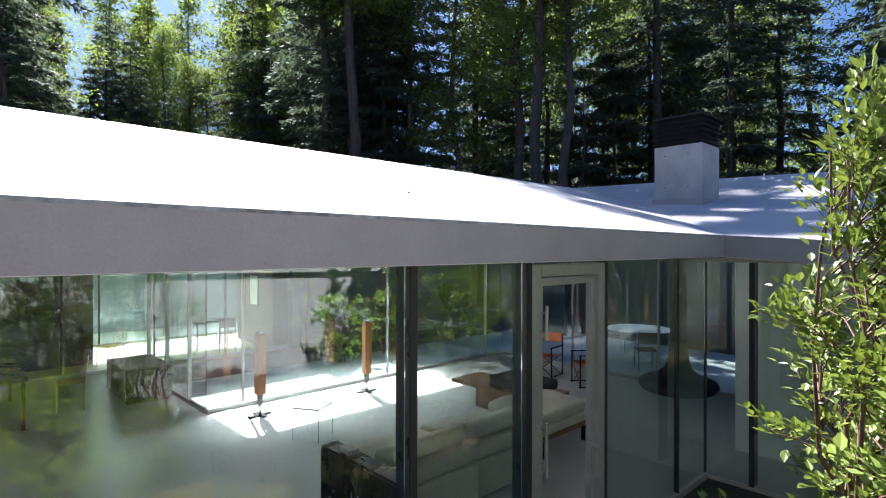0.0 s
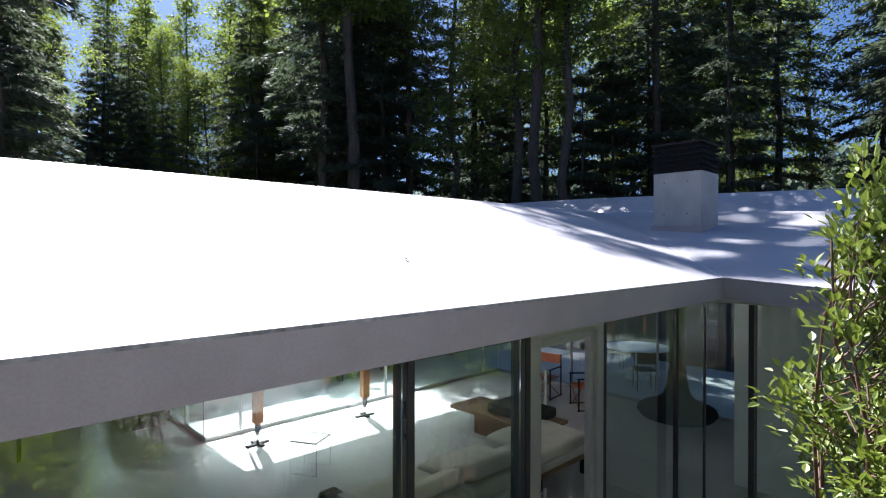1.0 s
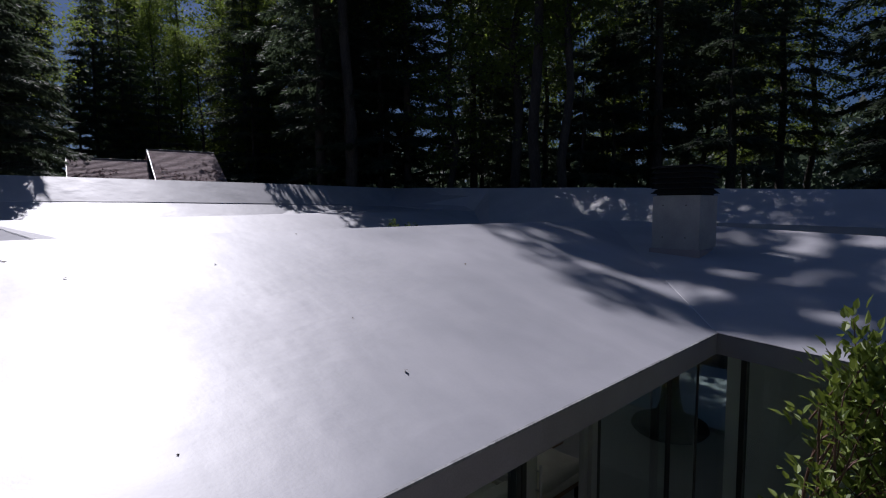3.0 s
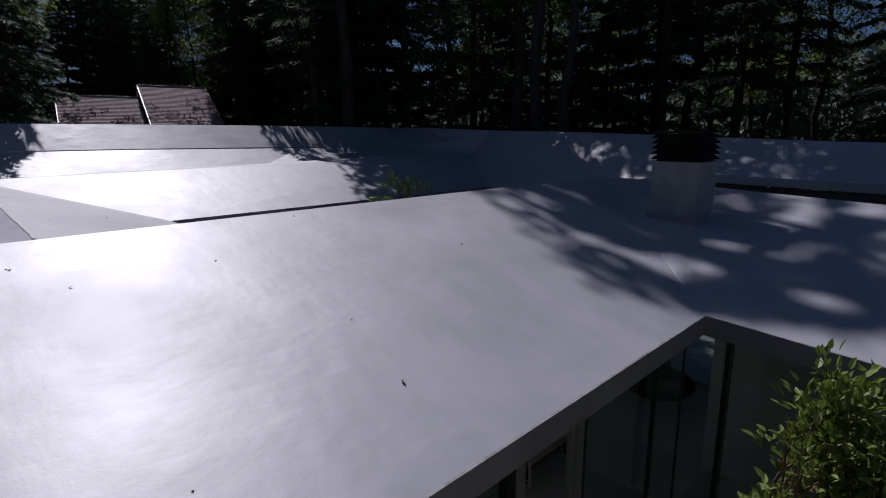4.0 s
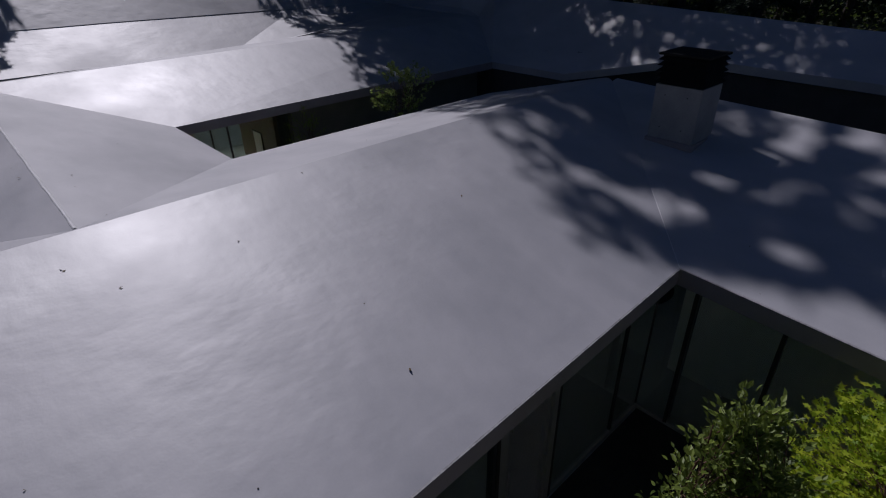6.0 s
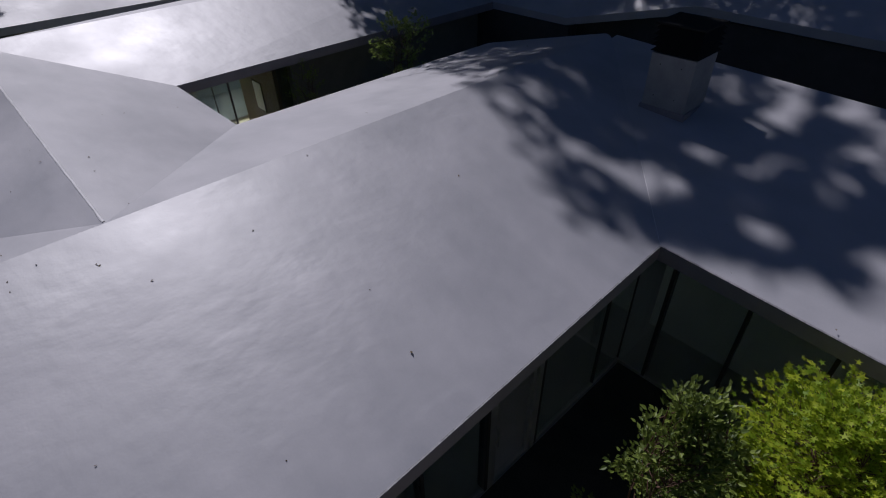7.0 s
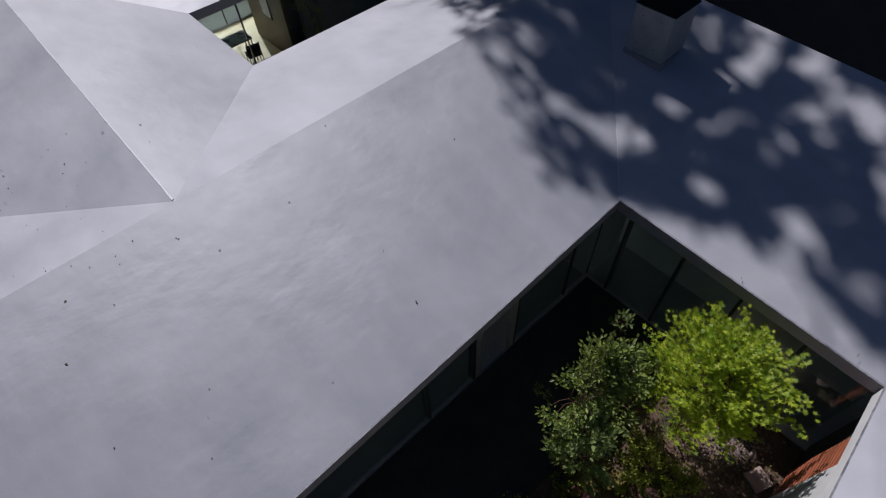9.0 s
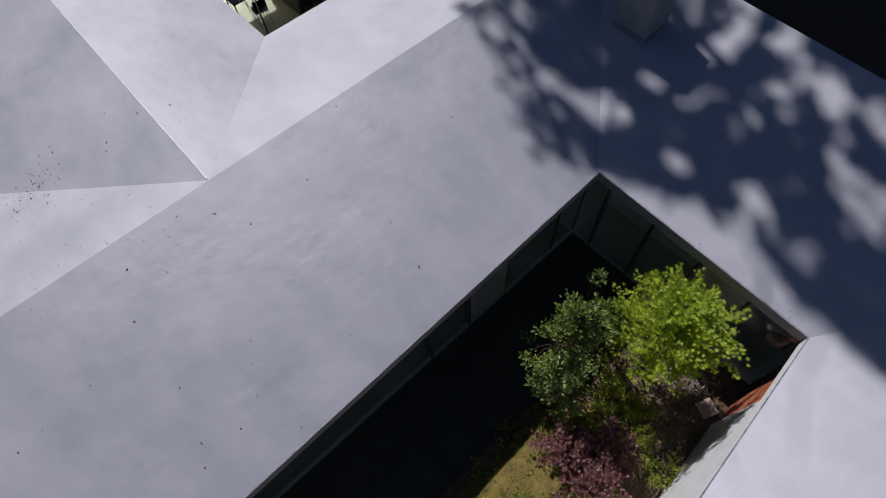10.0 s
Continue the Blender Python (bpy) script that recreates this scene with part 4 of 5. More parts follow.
K3 = conifer("conifer_tree", "young dark conifer with dense boughs", 13, 0.05, 3.0, 16000, 0.26, 23, trunk_r=0.14)
K4 = conifer("conifer_tree", "distant dark conifer with layered boughs", 33, 0.15, 5.0, 13000, 0.52, 24, trunk_r=0.3)
TALL_BARE = broad_tree("old_tree", "very tall old tree with a high crown over the rear court", 38.6, 0.40, 7.0, 66000, 0.24, 31, trunk_r=0.36, clumps=96, tight=0.95, wild=0.003, kind="rhomb", bare=(0.5, 0.665), foot=(-4.64, 28.3), lean=(-1.3, -0.75),
                       openings=((6.35, 4.65, 0.36), (6.0, 4.97, 0.34), (5.63, 5.38, 0.22), (7.28, 4.7, 0.28), (7.6, 3.95, 0.3), (8.55, 4.35, 0.24), (8.05, 3.72, 0.2), (8.29, 3.04, 0.22), (9.5, 3.55, 0.22), (8.39, 1.31, 0.24), (8.79, 5.29, 0.28), (9.27, 4.39, 0.32), (9.43, 2.43, 0.38), (8.67, 2.63, 0.26), (9.51, 2.89, 0.26),
                                 (7.28, 2.0, 0.36), (6.6, 3.25, 0.26), (8.0, 1.85, 0.24), (8.81, 1.74, 0.24), (8.61, 0.87, 0.48), (7.35, 0.89, 0.28), (5.78, 6.71, 0.2), (6.85, 6.97, 0.2), (5.57, 7.64, 0.24)))
TALL = broad_tree("old_tree", "very tall old tree shading the roofs", 38.6, 0.40, 6.3, 28000, 0.205, 31, trunk_r=0.36, clumps=74, tight=0.6, wild=0.006, kind="rhomb")

D_SUN, R_SUN = Vector((-0.486, 0.874)), Vector((0.874, 0.486))
first_use = {}


def plant(tree, x, y, size=1.0, turn=0.0):
    """The first call of a kind moves the tree itself, later ones a copy."""
    o = tree if tree.name not in first_use else copy_thing(tree, pose(x, y, -0.1, 0, 0, turn))
    first_use[tree.name] = True
    o.matrix_basis = pose(x, y, -0.1, 0, 0, turn)
    o.scale = (size, size, size)
    return o


# old trees whose crowns shade the hearth wing
for x, y, k, a in ((4.15, 24.4, 0.86, 150), (5.25, 24.0, 0.72, 220)):
    plant(TALL, x, y, k, a)
plant(TALL_BARE, -4.64, 28.3)

prng = random.Random(5)
spots_used = []


def free(x, y, gap):
    if any((x - p) ** 2 + (y - q) ** 2 < gap * gap for p, q in spots_used):
        return False
    spots_used.append((x, y))
    return True


near_kinds = ((K3, 13, 2.4), (B2, 27, 4.4), (K2, 30, 3.4), (K1, 25, 3.0), (K2, 30, 3.4), (K3, 13, 2.4), (K1, 25, 3.0))
far_kinds = ((B4, 30, 4.0), (K4, 33, 3.4), (K4, 33, 3.4), (K4, 33, 3.4))
count = {"near": 0, "far": 0}
for tries in range(6000):
    which = "near" if count["near"] < 38 and tries % 2 else "far"
    if count[which] >= (38 if which == "near" else 18):
        continue
    az = radians(prng.uniform(-47, 47))
    dist = prng.uniform(29, 46) if which == "near" else prng.uniform(44, 82)
    x, y = dist * math.sin(az), dist * math.cos(az)
    local = HOUSE.inverted() @ Vector((x, y, 0))
    if local.x < 14.5 and local.y < 22.5:
        continue
    tr, h, rad = prng.choice(near_kinds if which == "near" else far_kinds)
    k = prng.uniform(0.82, 1.12)
    off, along = Vector((x, y)).dot(R_SUN), Vector((x, y)).dot(D_SUN)
    if -2.5 - rad < off < 5.5 + rad * 0.4 and h * k > 3 + 1.19 * (along - 22 - rad):
        continue
    if -26 < x < -9 and 25 < y < 38 or which == "near" and az > 0.33 and tries % 3 or which == "near" and 0.56 < az < 0.66:
        continue
    if -5 < off < 4.5 and h * k > 7 + 1.19 * (along - 31 - rad):
        continue
    if -0.14 < az < 0.36 and tries % 5 > 1:
        continue
    if not free(x, y, 2.4 if which == "near" else 3.0):
        continue
    plant(tr, x, y, k, prng.uniform(0, 360))
    count[which] += 1
plant(K1, -20.4, 24.4, 0.85, 40)
plant(K1, -16.2, 19.2, 0.66, 130)
# close trees along the bordering roof
for tr, x, y, k, a in ((K3, 7.0, 27.4, 1.0, 95), (K3, 8.8, 28.2, 1.1, 190), (K1, 9.6, 32.8, 0.7, 20), (K3, 11.6, 22.0, 1.0, 200), (K2, -2.2, 30.8, 0.9, 250), (K3, -5.4, 29.4, 1.1, 310), (K3, 14.6, 17.0, 0.9, 20),
                        (K1, -15.5, 42.0, 0.98, 40), (K1, -20.5, 41.0, 0.42, 160), (K2, -25.5, 44.0, 0.58, 20), (B2, -22.5, 47.5, 0.72, 200), (K2, -29.6, 43.6, 0.6, 260), (K2, -11.5, 44.5, 0.85, 140), (K1, -31.0, 40.0, 1.0, 30), 
                        (K1, -22.8, 43.0, 0.6, 85), (K1, -15.6, 47.5, 1.0, 215), (K2, -36.0, 46.0, 1.0, 245), (K1, -28.5, 47.5, 0.88, 285),
                        (B4, 26.0, 31.5, 0.75, 10), (B2, 3.4, 27.4, 1.05, 35), (B1, 17.5, 36.0, 0.95, 60), (B1, 0.3, 28.8, 0.98, 200), (B1, -21.0, 46.5, 0.8, 20), (B1, -16.2, 46.5, 1.0, 130), (B1, -27.5, 51.0, 1.05, 300), (B4, -20.0, 54.0, 1.0, 60), (K4, -24.5, 60.0, 0.95, 25), (B4, -28.0, 57.0, 1.0, 145), (K4, -31.5, 61.0, 0.92, 250), (B4, -15.0, 53.0, 1.0, 200), (B4, 24.0, 43.0, 0.8, 100)):
    plant(tr, x, y, k, a)
for tr, x, y, k, a in ((B4, -33, 58, 1.0, 70), (B4, -36.5, 57, 1.05, 210), (K4, -39.5, 61, 0.95, 120), (K2, -30.5, 47, 0.8, 250), (K4, -36, 62, 0.95, 300)):
    plant(tr, x, y, k, a)
# woods to the sides and behind, seen in the glass
for i in range(24):
    az = radians(58 + i * (244 / 23) + prng.uniform(-3, 3))
    dist = prng.uniform(24, 34)
    tr = (B4, K4, B4, B3)[i % 4]
    if i in (5, 6):
        continue
    plant(tr, dist * math.sin(az), 6 + dist * math.cos(az), prng.uniform(0.6, 0.85) if tr is not B3 else 1.0, prng.uniform(0, 360))


# undergrowth at the foot of the woods
def undergrowth():
    rng = np.random.default_rng(77)
    n = 36000
    az = np.radians(rng.uniform(-58, 58, n))
    d = 27 + 40 * rng.random(n) ** 1.5
    x, y = d * np.sin(az), d * np.cos(az)
    lump = np.array([max(0.0, noise.noise((a / 3.1, b / 3.1, 7.0)) + 0.45) for a, b in zip(x, y)])
    z = rng.random(n) ** 0.9 * lump * 5.6
    inv = HOUSE.inverted()
    lx = inv[0][0] * x + inv[0][1] * y + inv[0][3]
    ly = inv[1][0] * x + inv[1][1] * y + inv[1][3]
    keep = (lump > 0.02) & ((lx > 12.6) | (ly > 21.4)) & ((x > -7) | (y > 36) | (x < -0.8 * y))
    spots = np.stack([x, y, z], 1)[keep]
    ways = rng.normal(size=spots.shape) + np.array([0, 0, -0.2])
    # these leaves carry the wood edge's shade in their colour
    me = leaf_mesh("undergrowth", spots, ways, 0.18 + 0.2 * rng.random(len(spots)), "rhomb", LEAF_UNDER_SHADED, rng, 0.4)
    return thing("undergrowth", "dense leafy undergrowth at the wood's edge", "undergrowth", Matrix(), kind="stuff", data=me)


undergrowth()


def far_woods():
    """Low dark mass of distant woods that closes the view between the trunks."""
    rng = np.random.default_rng(78)
    n = 36000
    az = np.radians(rng.uniform(-60, 60, n))
    d = 62 + 26 * rng.random(n)
    x, y = d * np.sin(az), d * np.cos(az)
    z = rng.random(n) ** 0.9 * (12.0 + 4.5 * np.sin(az * 23) * np.sin(az * 9 + 1))
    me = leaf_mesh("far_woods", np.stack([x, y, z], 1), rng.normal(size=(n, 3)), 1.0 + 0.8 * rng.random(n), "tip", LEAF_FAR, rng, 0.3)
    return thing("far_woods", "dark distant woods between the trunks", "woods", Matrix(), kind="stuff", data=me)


far_woods()


def shrub(name, label, category, m, height, low, radius, leaves, leaf, kind, mat, seed, stems=5, upright=0.6, flat=0.45, group="", shape=None, ragged=0.25):
    """A garden shrub: thin stems, twigs, single leaves set along the twigs."""
    rng = np.random.default_rng(seed)
    root = thing(name, label, category, m, group)
    limbs, spots, ways = [], [], []
    twigs = max(20, leaves // 36)
    for i in range(stems):
        a = i * 2.4
        limbs.append(crooked((0.06 * math.cos(a), 0.06 * math.sin(a), -0.05), (radius * 0.4 * math.cos(a), radius * 0.4 * math.sin(a), height * (0.75 + 0.2 * rng.random())), 0.018, 0.006, rng, 6, 0.03))
    for i in range(twigs):
        stem = limbs[i % stems]
        z = low + (height - low) * rng.random() ** 0.85
        u = (z - low) / (height - low)
        wide = radius * (shape(u) if shape else math.sin(math.pi * min(0.98, 0.2 + 0.74 * u)) ** 0.6)
        k = min(5, int(6 * z / height))
        a0 = np.array(stem[k][0]) * (1, 1, 0) + np.array([0, 0, z * 0.86])
        a = rng.uniform(0, 2 * math.pi)
        reach = wide * (1 - ragged + ragged * 1.7 * rng.random())
        tip = np.array([math.cos(a) * reach, math.sin(a) * reach, z + upright * 0.18 * rng.random()])
        limbs.append(crooked(a0, tip, 0.006, 0.002, rng, 3, 0.04))
        m2 = leaves // twigs
        t = 0.55 + 0.47 * rng.random(m2)
        c = a0 + (tip - a0) * t[:, None]
        s = rng.normal(size=(m2, 3)) * np.array([0.036, 0.036, 0.026]) * (0.5 + radius)
        spots.append(c + s)
        ways.append(s * 4 + (tip - a0) * 0.8 + rng.normal(size=(m2, 3)) * 0.3 + np.array([0, 0, 0.3 * upright]))
    spots, ways = np.vstack(spots), np.vstack(ways)
    part("branchwork", limb_mesh("branchwork", limbs, TWIG, 5), None, root)
    part("foliage", leaf_mesh("foliage", spots, ways, leaf * (0.65 + 0.6 * rng.random(len(spots))), kind, mat, rng, flat), None, root)
    return root


# ---------------------------------------------------------------- planted court
court_bm = bmesh.new()
bmesh.ops.create_grid(court_bm, x_segments=90, y_segments=40, size=1)
for v in court_bm.verts:
    x, y = -6.4 + v.co.x * 6.5, -2.14 + v.co.y * 2.27
    v.co = (x, y, -0.035 + 0.035 * noise.noise((x * 1.3, y * 1.3, 0)) + 0.02 * noise.noise((x * 6, y * 6, 2)))
# dark sheet added over the soil where the eave's shade falls
thing("court_gravel", "near-black sheet painting the eave's shade along the glass front", "gravel", kind="structure", data=mesh_of("court_gravel", box(-12.9, -1.75, -0.12, 0.24, 0.24, 0.03), EAVE_SHADE))
thing("court_soil", "dark garden mulch and soil of the planted court", "soil", kind="structure", data=mesh_of("court_soil", court_bm, SOIL))
# moss ends near the eave's shadow line, so the shaded ground stays dark
moss_bm = bmesh.new()
bmesh.ops.create_grid(moss_bm, x_segments=50, y_segments=24, size=1)
for v in moss_bm.verts:
    x, y = -5.4 + v.co.x * 3.1, -2.66 + v.co.y * 0.72
    edge = min(1, 3 * (1 - abs(v.co.x)), 3 * (1 - abs(v.co.y)))
    v.co = (x, y, -0.06 + 0.30 * min(1, edge * 0.8) + 0.02 * noise.noise((x * 2, y * 2, 5)) + 0.015 * noise.noise((x * 9, y * 9, 1)))
thing("moss_bed", "mossy straw-coloured ground beside the purple shrub", "moss", kind="structure", data=mesh_of("moss_bed", moss_bm, MOSS))


def at_world(x, y, z=0.0, turn=0.0):
    return pose(x, y, z, 0, 0, turn)


shrub("leafy_shrub", "tall glossy green shrub with upright sprigs", "shrub", at_world(2.32, 2.72), 3.46, 0.7, 0.62, 4700, 0.068, "leaf", LEAF_SHRUB, 41, 7, 0.6, 0.78,
      shape=lambda u: 0.14 + 0.92 * max(0.0, 1 - u ** 2.4) * min(1.0, 0.5 + 2 * u), ragged=0.85)
shrub("leafy_shrub", "rounded light green shrub under the taller one", "shrub", at_world(2.24, 2.2), 2.3, 0.6, 0.42, 1500, 0.092, "leaf", LEAF_COURT, 47, 5, 0.8, 0.8, ragged=0.6)
shrub("maple_bush", "bright yellow-green maple bush with starry leaves", "shrub", at_world(4.10, 2.98), 2.9, 1.25, 0.71, 8600, 0.076, "star", LEAF_MAPLE, 42, 6, 0.3, 0.9, ragged=0.7,
      shape=lambda u: 1.1 * math.sin(math.pi * min(0.94, 0.16 + 0.74 * u)) ** 0.7)
shrub("leafy_shrub", "smaller green shrub between the bushes", "shrub", at_world(3.05, 3.25), 2.0, 0.5, 0.5, 1500, 0.08, "leaf", LEAF_SHRUB, 43, 4, 0.8)
shrub("sapling", "thin sapling with few pale leaves", "shrub", at_world(3.05, 4.1), 1.75, 0.7, 0.2, 120, 0.085, "leaf", LEAF_COURT, 44, 2, 0.9)
for x, y, h, r, n, sd in ((2.36, 1.22, 1.2, 0.47, 2200, 45), (3.14, 1.18, 1.1, 0.45, 2100, 48), (2.72, 0.62, 1.2, 0.55, 2600, 49)):
    shrub("purple_bush", "low dense purple-leaved garden bush", "shrub", at_world(x, y), h, 0.3, r, n, 0.07, "star", LEAF_PURPLE, sd, 7, 0.4, 0.75, ragged=0.6, group="purple bushes")
shrub("low_bush", "low yellow-green bush by the white wall", "shrub", at_world(2.45, -0.35), 0.75, 0.1, 0.9, 4200, 0.06, "star", LEAF_LOW, 46, 8, 0.4, 0.6)
for x, y, h, r, n, sd in ((3.35, 2.2, 0.5, 0.38, 900, 51), (3.75, 1.25, 0.35, 0.3, 600, 52), (1.35, 1.5, 0.18, 0.3, 260, 53), (0.95, 0.9, 0.16, 0.3, 260, 54), (2.15, 2.0, 0.3, 0.25, 320, 55), (4.15, 0.95, 0.3, 0.35, 600, 56), (3.15, 1.85, 0.45, 0.3, 700, 57), (3.6, 1.7, 0.3, 0.3, 500, 58), (3.5, 2.75, 0.3, 0.3, 350, 59), (1.7, 1.05, 0.14, 0.35, 200, 60), (1.5, 0.5, 0.14, 0.3, 200, 67)):
    shrub("groundcover_plant", "low yellow-green groundcover plant", "plant", at_world(x, y), h, 0.03, r, n, 0.05, "leaf", LEAF_LOW, sd, 6, 0.4, group="groundcover plants")
shrub("maple_tree", "young green maple in the rear court", "tree", at_house(2.95, 8.9), 3.6, 1.0, 0.66, 2200, 0.085, "star", LEAF_COURT, 61, 5, 1.0, 0.5, shape=lambda u: 0.4 + 0.6 * math.sin(math.pi * (0.15 + 0.7 * u)), ragged=0.75)
shrub("thin_shrub", "thin grey-green shrub against the brown wall", "shrub", at_house(0.62, 10.05), 2.75, 0.5, 0.5, 1300, 0.05, "leaf", LEAF_COURT, 62, 4, 0.9, ragged=0.7)

shrub("yellow_bush", "bright yellow-green bush beside the glass front", "shrub", at_world(1.15, -0.25), 1.5, 0.3, 0.55, 2600, 0.07, "star", LEAF_MAPLE, 63, 5, 0.3, 0.6)
shrub("leafy_shrub", "tall green shrub by the white wall", "shrub", at_world(0.35, -1.75), 2.9, 0.6, 0.9, 4500, 0.075, "leaf", LEAF_SHRUB, 64, 5, 0.8, ragged=0.5)
shrub("leafy_shrub", "tall open green shrub in the court's far end", "shrub", at_world(-1.5, -2.7), 3.0, 0.6, 0.85, 1600, 0.09, "leaf", LEAF_SHRUB, 65, 5, 0.8, ragged=0.5)

shrub("dark_shrub", "tall dense dark green shrub near the white wall", "shrub", at_world(1.9, -0.6), 2.75, 0.5, 0.85, 6500, 0.062, "leaf", LEAF_SHRUB, 66, 5, 0.8, ragged=0.4)
for bx, by, sd in ((0.7, 8.5, 72), (2.1, 8.7, 73), (4.6, 8.8, 74)):
    shrub("court_shrub", "dense green shrub in the rear court", "shrub", at_house(bx, by, -0.02), 1.5, 0.1, 0.75, 1700, 0.09, "leaf", LEAF_SHRUB, sd, 5, 0.7, group="rear court shrubs")

for x, y, h, r, n, sd in ((3.72, 2.1, 0.4, 0.28, 700, 81), (4.0, 2.0, 0.35, 0.22, 450, 82), (3.45, 2.5, 0.35, 0.25, 500, 83), (3.9, 1.55, 0.3, 0.25, 450, 84), (2.2, 1.75, 0.3, 0.3, 500, 85), (1.75, 1.3, 0.15, 0.3, 260, 86)):
    shrub("groundcover_plant", "low yellow-green groundcover plant", "plant", at_world(x, y), h, 0.03, r, n, 0.05, "leaf", LEAF_LOW, sd, 6, 0.4, group="groundcover plants")
shrub("low_bush", "low yellow-green bush on the mossy bed", "shrub", at_world(1.45, 0.05, 0.15), 0.5, 0.05, 0.5, 1500, 0.05, "star", LEAF_LOW, 87, 6, 0.4)
shrub("thin_shrub", "thin fine-twigged shrub by the white wall", "shrub", at_world(3.0, -0.3), 2.5, 0.7, 0.7, 1500, 0.05, "leaf", LEAF_SHRUB, 68, 5, 0.9, ragged=0.6)


def court_litter():
    """Fallen leaves and moss tufts lying on the court's soil."""
    rng = np.random.default_rng(91)
    n = 7600
    s = np.stack([rng.uniform(-8.5, -0.6, n), rng.uniform(-4.3, -2.0, n), np.full(n, 0.015)], 1)
    s[:, 2] += 0.03 * rng.random(n)
    w = rng.normal(size=(n, 3)) * np.array([1, 1, 0.35])
    size = 0.022 + 0.035 * rng.random(n)
    bed = (np.abs(s[:, 0] + 5.4) < 2.9) & (np.abs(s[:, 1] + 2.66) < 0.66)
    s[bed, 2] += 0.19
    size[bed] *= 0.55
    cut = int(n * 0.62)
    tufts = leaf_mesh("tufts", s[:cut], w[:cut], size[:cut], "tip", LEAF_LOW, rng, 0.6)
    dry = leaf_mesh("dry_leaves", s[cut:], w[cut:], size[cut:], "rhomb", DRY_LEAF, rng, 0.8)
    root = thing("court_litter", "moss tufts and dry leaves scattered over the soil", "leaf litter", kind="stuff", data=tufts)
    part("dry_leaves", dry, None, root, "brown fallen leaves")


court_litter()
# flagstone and pebbles
thing("flagstone", "square pinkish flagstone set in the soil", "stone", at_world(5.21, 2.1, 0.05, 22), data=mesh_of("flagstone", box(-0.16, -0.16, -0.04, 0.16, 0.16, 0.02, 0.008), STONE))


def pebbles():
    rng = np.random.default_rng(9)
    verts, faces = [], []
    for i in range(700):
        cx, cy = (rng.normal(4.95, 0.28), rng.normal(2.62, 0.16)) if i < 450 else (rng.normal(4.3, 0.3), rng.normal(0.95, 0.25))
        r = 0.012 + 0.018 * rng.random()
        o = len(verts)
        verts += [(cx + r * rng.uniform(0.7, 1.3) * a, cy + r * rng.uniform(0.7, 1.3) * b, 0.005 + r * 0.7 * c) for a, b, c in ((1, 0, 0), (-1, 0, 0), (0, 1, 0), (0, -1, 0), (0, 0, 1), (0, 0, -1))]
        faces += [(o + a, o + b, o + c) for a, b, c in ((0, 2, 4), (2, 1, 4), (1, 3, 4), (3, 0, 4), (2, 0, 5), (1, 2, 5), (3, 1, 5), (0, 3, 5))]
    return thing("pebbles", "scattered reddish-grey pebbles in the soil", "pebbles", Matrix(), kind="stuff", data=raw_mesh("pebbles", verts, faces, GRAVEL))


pebbles()


# leaf litter lying on the roofs
def roof_height(x, y):
    """Height of the folded roof over a plan point of the house's frame."""
    best = None
    for f in roof_faces:
        p = [roof_points[i] for i in f]
        inside = False
        for a, b in zip(p, p[1:] + p[:1]):
            if (a[1] > y) != (b[1] > y) and x < (b[0] - a[0]) * (y - a[1]) / (b[1] - a[1]) + a[0]:
                inside = not inside
        if inside:
            n = sum((Vector(a).cross(Vector(b)) for a, b in zip(p, p[1:] + p[:1])), Vector())
            best = p[0][2] - (n.x * (x - p[0][0]) + n.y * (y - p[0][1])) / n.z
    return best


def litter():
    rng = np.random.default_rng(15)
    verts, faces = [], []
    plan = [(-rng.uniform(-4, 11), rng.uniform(-7, 9)) for _ in range(46)]
    plan += [(-7.75 + 0.3 * rng.normal(), 6.6 + 0.28 * rng.normal()) for _ in range(75)]
    plan += [(-rng.uniform(5, 8.5), rng.uniform(3, 7)) for _ in range(40)]
    plan += [(-3.72, 0.77), (-5.35, 2.93), (-4.15, 3.0), (-0.12, 0.12), (-2.9, 3.78), (-8.15, 2.95), (-7.55, 1.57), (-6.84, 0.78), (-6.63, 0.06), (-7.53, 2.74), (-9.22, 2.23), (-9.57, 2.17), (-6.42, 1.47), (-6.62, 1.21), (-7.93, 0.45), (-7.78, 0.79), (-7.29, 0.57), (-3.6, 1.59)]
    for x, y in plan:
        z = roof_height(x, y)
        if z is None:
            continue
        size = 0.012 + 0.02 * rng.random() ** 2
        a = rng.uniform(0, 6.28)
        o = len(verts)
        for d, s, h in ((0, 0, 0.004), (0.5, 0.25, 0.012), (1, 0, 0.006 + 0.012 * rng.random()), (0.5, -0.25, 0.010)):
            verts.append((x + size * 1.6 * (d * math.cos(a) - s * math.sin(a)), y + size * 1.6 * (d * math.sin(a) + s * math.cos(a)), z + h))
        faces += [(o, o + 1, o + 2), (o, o + 2, o + 3)]
    return thing("roof_litter", "dry leaves and twigs scattered on the roof", "leaf litter", kind="stuff", data=raw_mesh("roof_litter", verts, faces, DRY_LEAF))


litter()


# ---------------------------------------------------------------- neighbouring house
house = thing("neighbour_house", "shingle-roofed house among the trees behind the plot", "house", pose(-19.9, 35.8, 0, 0, 0, 35.4))


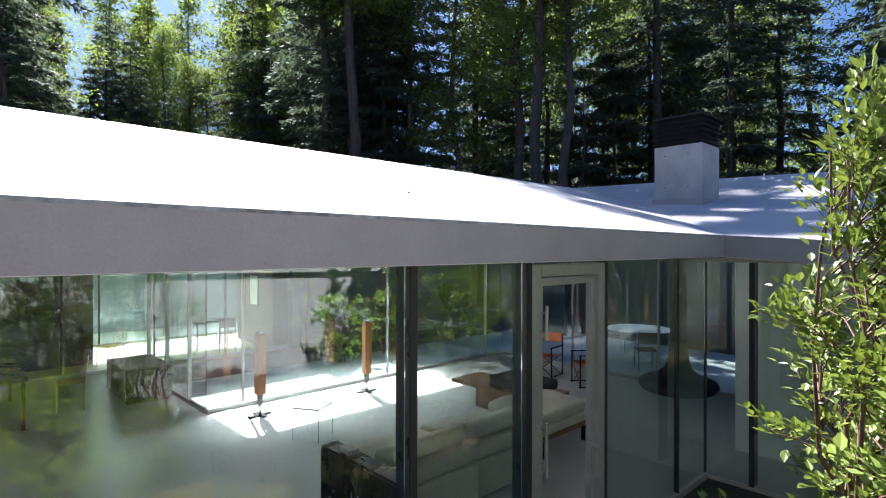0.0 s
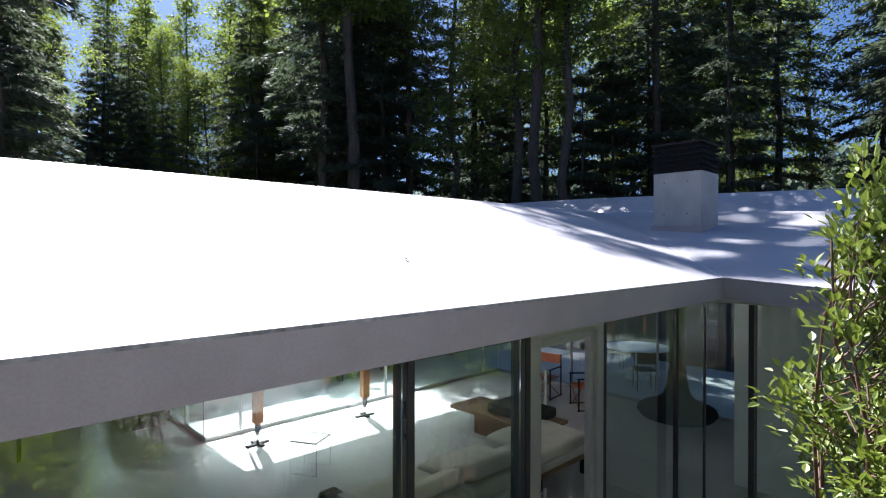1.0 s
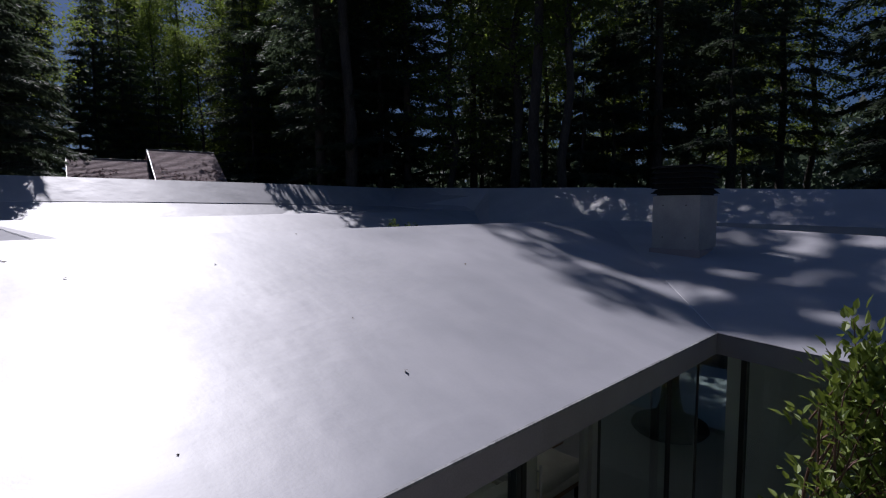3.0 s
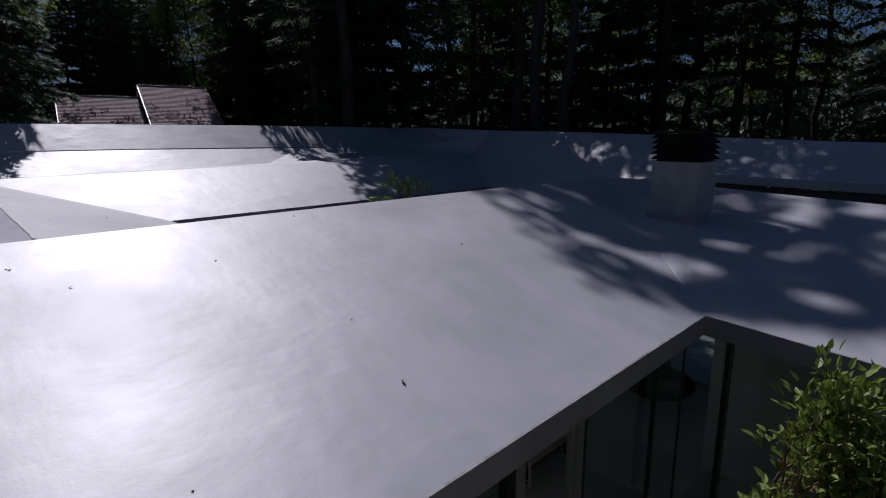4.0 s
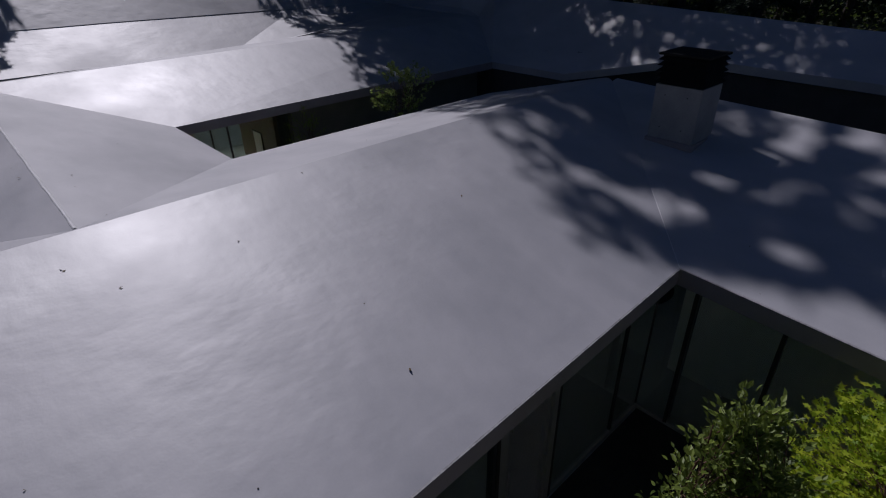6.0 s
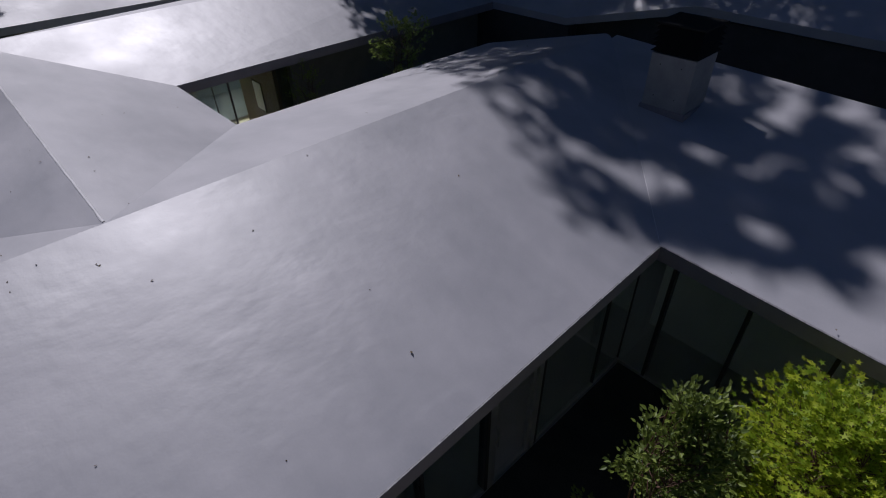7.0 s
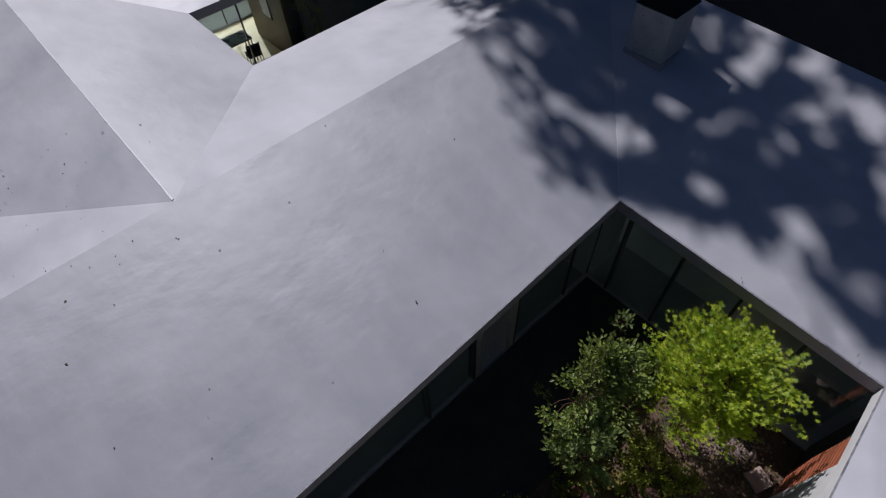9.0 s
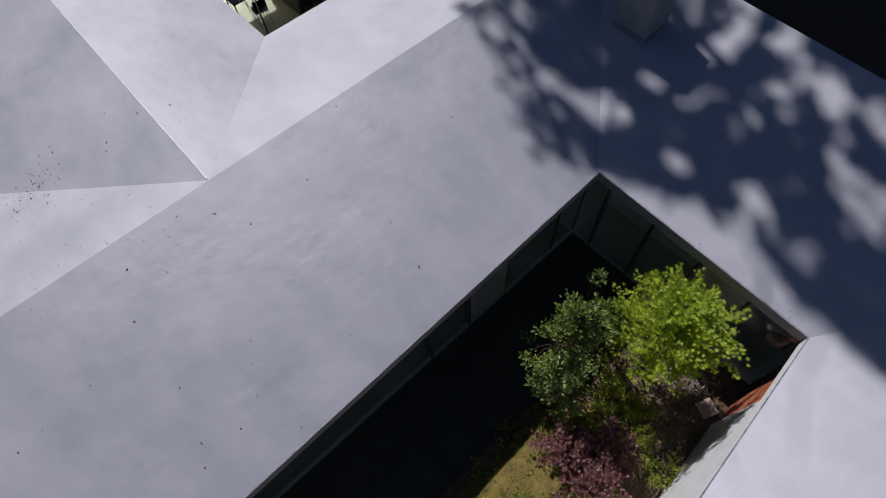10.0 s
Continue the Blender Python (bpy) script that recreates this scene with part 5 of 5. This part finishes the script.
def shingle_slope(x0, x1, ridge, fall, deep, parent, courses):
    """One roof slope facing the plot, laid in overlapping shingle courses."""
    slope = part("roof", box(x0, 0.0, ridge - 0.12, x1, 0.12, ridge), SHINGLE, parent, "weathered brown shingle roof")
    part("ridge_cap", box(x0 - 0.02, -0.10, ridge + 0.004, x1 + 0.02, 0.14, ridge + 0.05, 0.01), ALU, slope, "pale metal ridge cap")
    for i in range(courses):
        bm = bmesh.new()
        y0, y1 = -deep * i / courses, -deep * (i + 1) / courses - 0.03
        z0, z1 = ridge - fall * i / courses, ridge - fall * (i + 1) / courses
        v = [bm.verts.new(p) for p in ((x0, y0, z0 + 0.002), (x1, y0, z0 + 0.002), (x1, y1, z1 + 0.016), (x0, y1, z1 + 0.016), (x0, y0, z0 - 0.06), (x1, y0, z0 - 0.06), (x1, y1, z1 - 0.02), (x0, y1, z1 - 0.02))]
        for f in ((0, 1, 2, 3), (4, 5, 6, 7), (0, 1, 5, 4), (1, 2, 6, 5), (2, 3, 7, 6), (3, 0, 4, 7)):
            bm.faces.new([v[k] for k in f])
        part("shingle_course", bm, SHINGLE, slope)
    verge = bmesh.new()
    ends = [[verge.verts.new((x0 + d, y, z + h)) for d, h in ((-0.03, 0.03), (0.01, 0.03), (0.01, -0.1), (-0.03, -0.1))] for y, z in ((0.0, ridge), (-deep, ridge - fall))]
    for k in range(4):
        verge.faces.new((ends[0][k], ends[0][(k + 1) % 4], ends[1][(k + 1) % 4], ends[1][k]))
    verge.faces.new(ends[0]), verge.faces.new(ends[1])
    part("verge_board", verge, ALU, slope, "pale metal verge board")
    return slope


shingle_slope(0.0, 4.17, 7.98, 3.3, 5.75, house, 38)
shingle_slope(-4.45, 0.0, 7.23, 2.7, 4.6, house, 31)
part("wall", box(-4.35, -4.3, 0, 0.0, 2.2, 4.8), DARK_CLAD, house)
part("wall", box(0.0, -5.4, 0, 4.07, 2.2, 4.85), DARK_CLAD, house)
for x0, x1, r, dp in ((0.0, 4.17, 7.98, 2.4), (-4.45, 0.0, 7.23, 2.4)):
    bm = bmesh.new()
    v = [bm.verts.new(p) for p in ((x0, 0.12, r), (x1, 0.12, r), (x1, dp, r - 1.6), (x0, dp, r - 1.6), (x0, 0.12, r - 0.15), (x1, 0.12, r - 0.15), (x1, dp, r - 1.75), (x0, dp, r - 1.75))]
    for f in ((0, 1, 2, 3), (4, 5, 6, 7), (0, 1, 5, 4), (1, 2, 6, 5), (2, 3, 7, 6), (3, 0, 4, 7)):
        bm.faces.new([v[k] for k in f])
    part("back_roof", bm, SHINGLE, house)
    bm = bmesh.new()
    for x in (x0 + 0.05, x1 - 0.05):
        bm.faces.new([bm.verts.new(p) for p in ((x, -4.2, 4.7), (x, 0.0, r - 0.12), (x, dp * 0.9, r - 1.6), (x, dp * 0.9, 4.7))])
    bmesh.ops.solidify(bm, geom=list(bm.faces), thickness=0.08)
    part("gable", bm, DARK_CLAD, house)


def roof_vine():
    """Reddish leaves and needles caught on the lower half of the shingle slopes."""
    rng = np.random.default_rng(33)
    n = 2600
    x = rng.uniform(-4.3, 4.05, n)
    u = 0.25 + 0.75 * rng.random(n) ** 0.7
    keep = np.array([noise.noise((a * 0.7, b * 4, 3.0)) + 0.6 * b > 0.28 for a, b in zip(x, u)])
    x, u = x[keep], u[keep]
    z = np.where(x > 0, 7.98 - 3.3 * u, 7.23 - 2.7 * u) + 0.05
    y = np.where(x > 0, -5.75 * u, -4.6 * u)
    ways = rng.normal(size=(len(x), 3)) * np.array([1, 1, 0.4])
    part("roof_vine", leaf_mesh("roof_vine", np.stack([x, y, z], 1), ways, 0.06 + 0.1 * rng.random(len(x)), "rhomb", RED_LITTER, rng, 0.7), None, house, "reddish leaves caught on the shingles")


roof_vine()
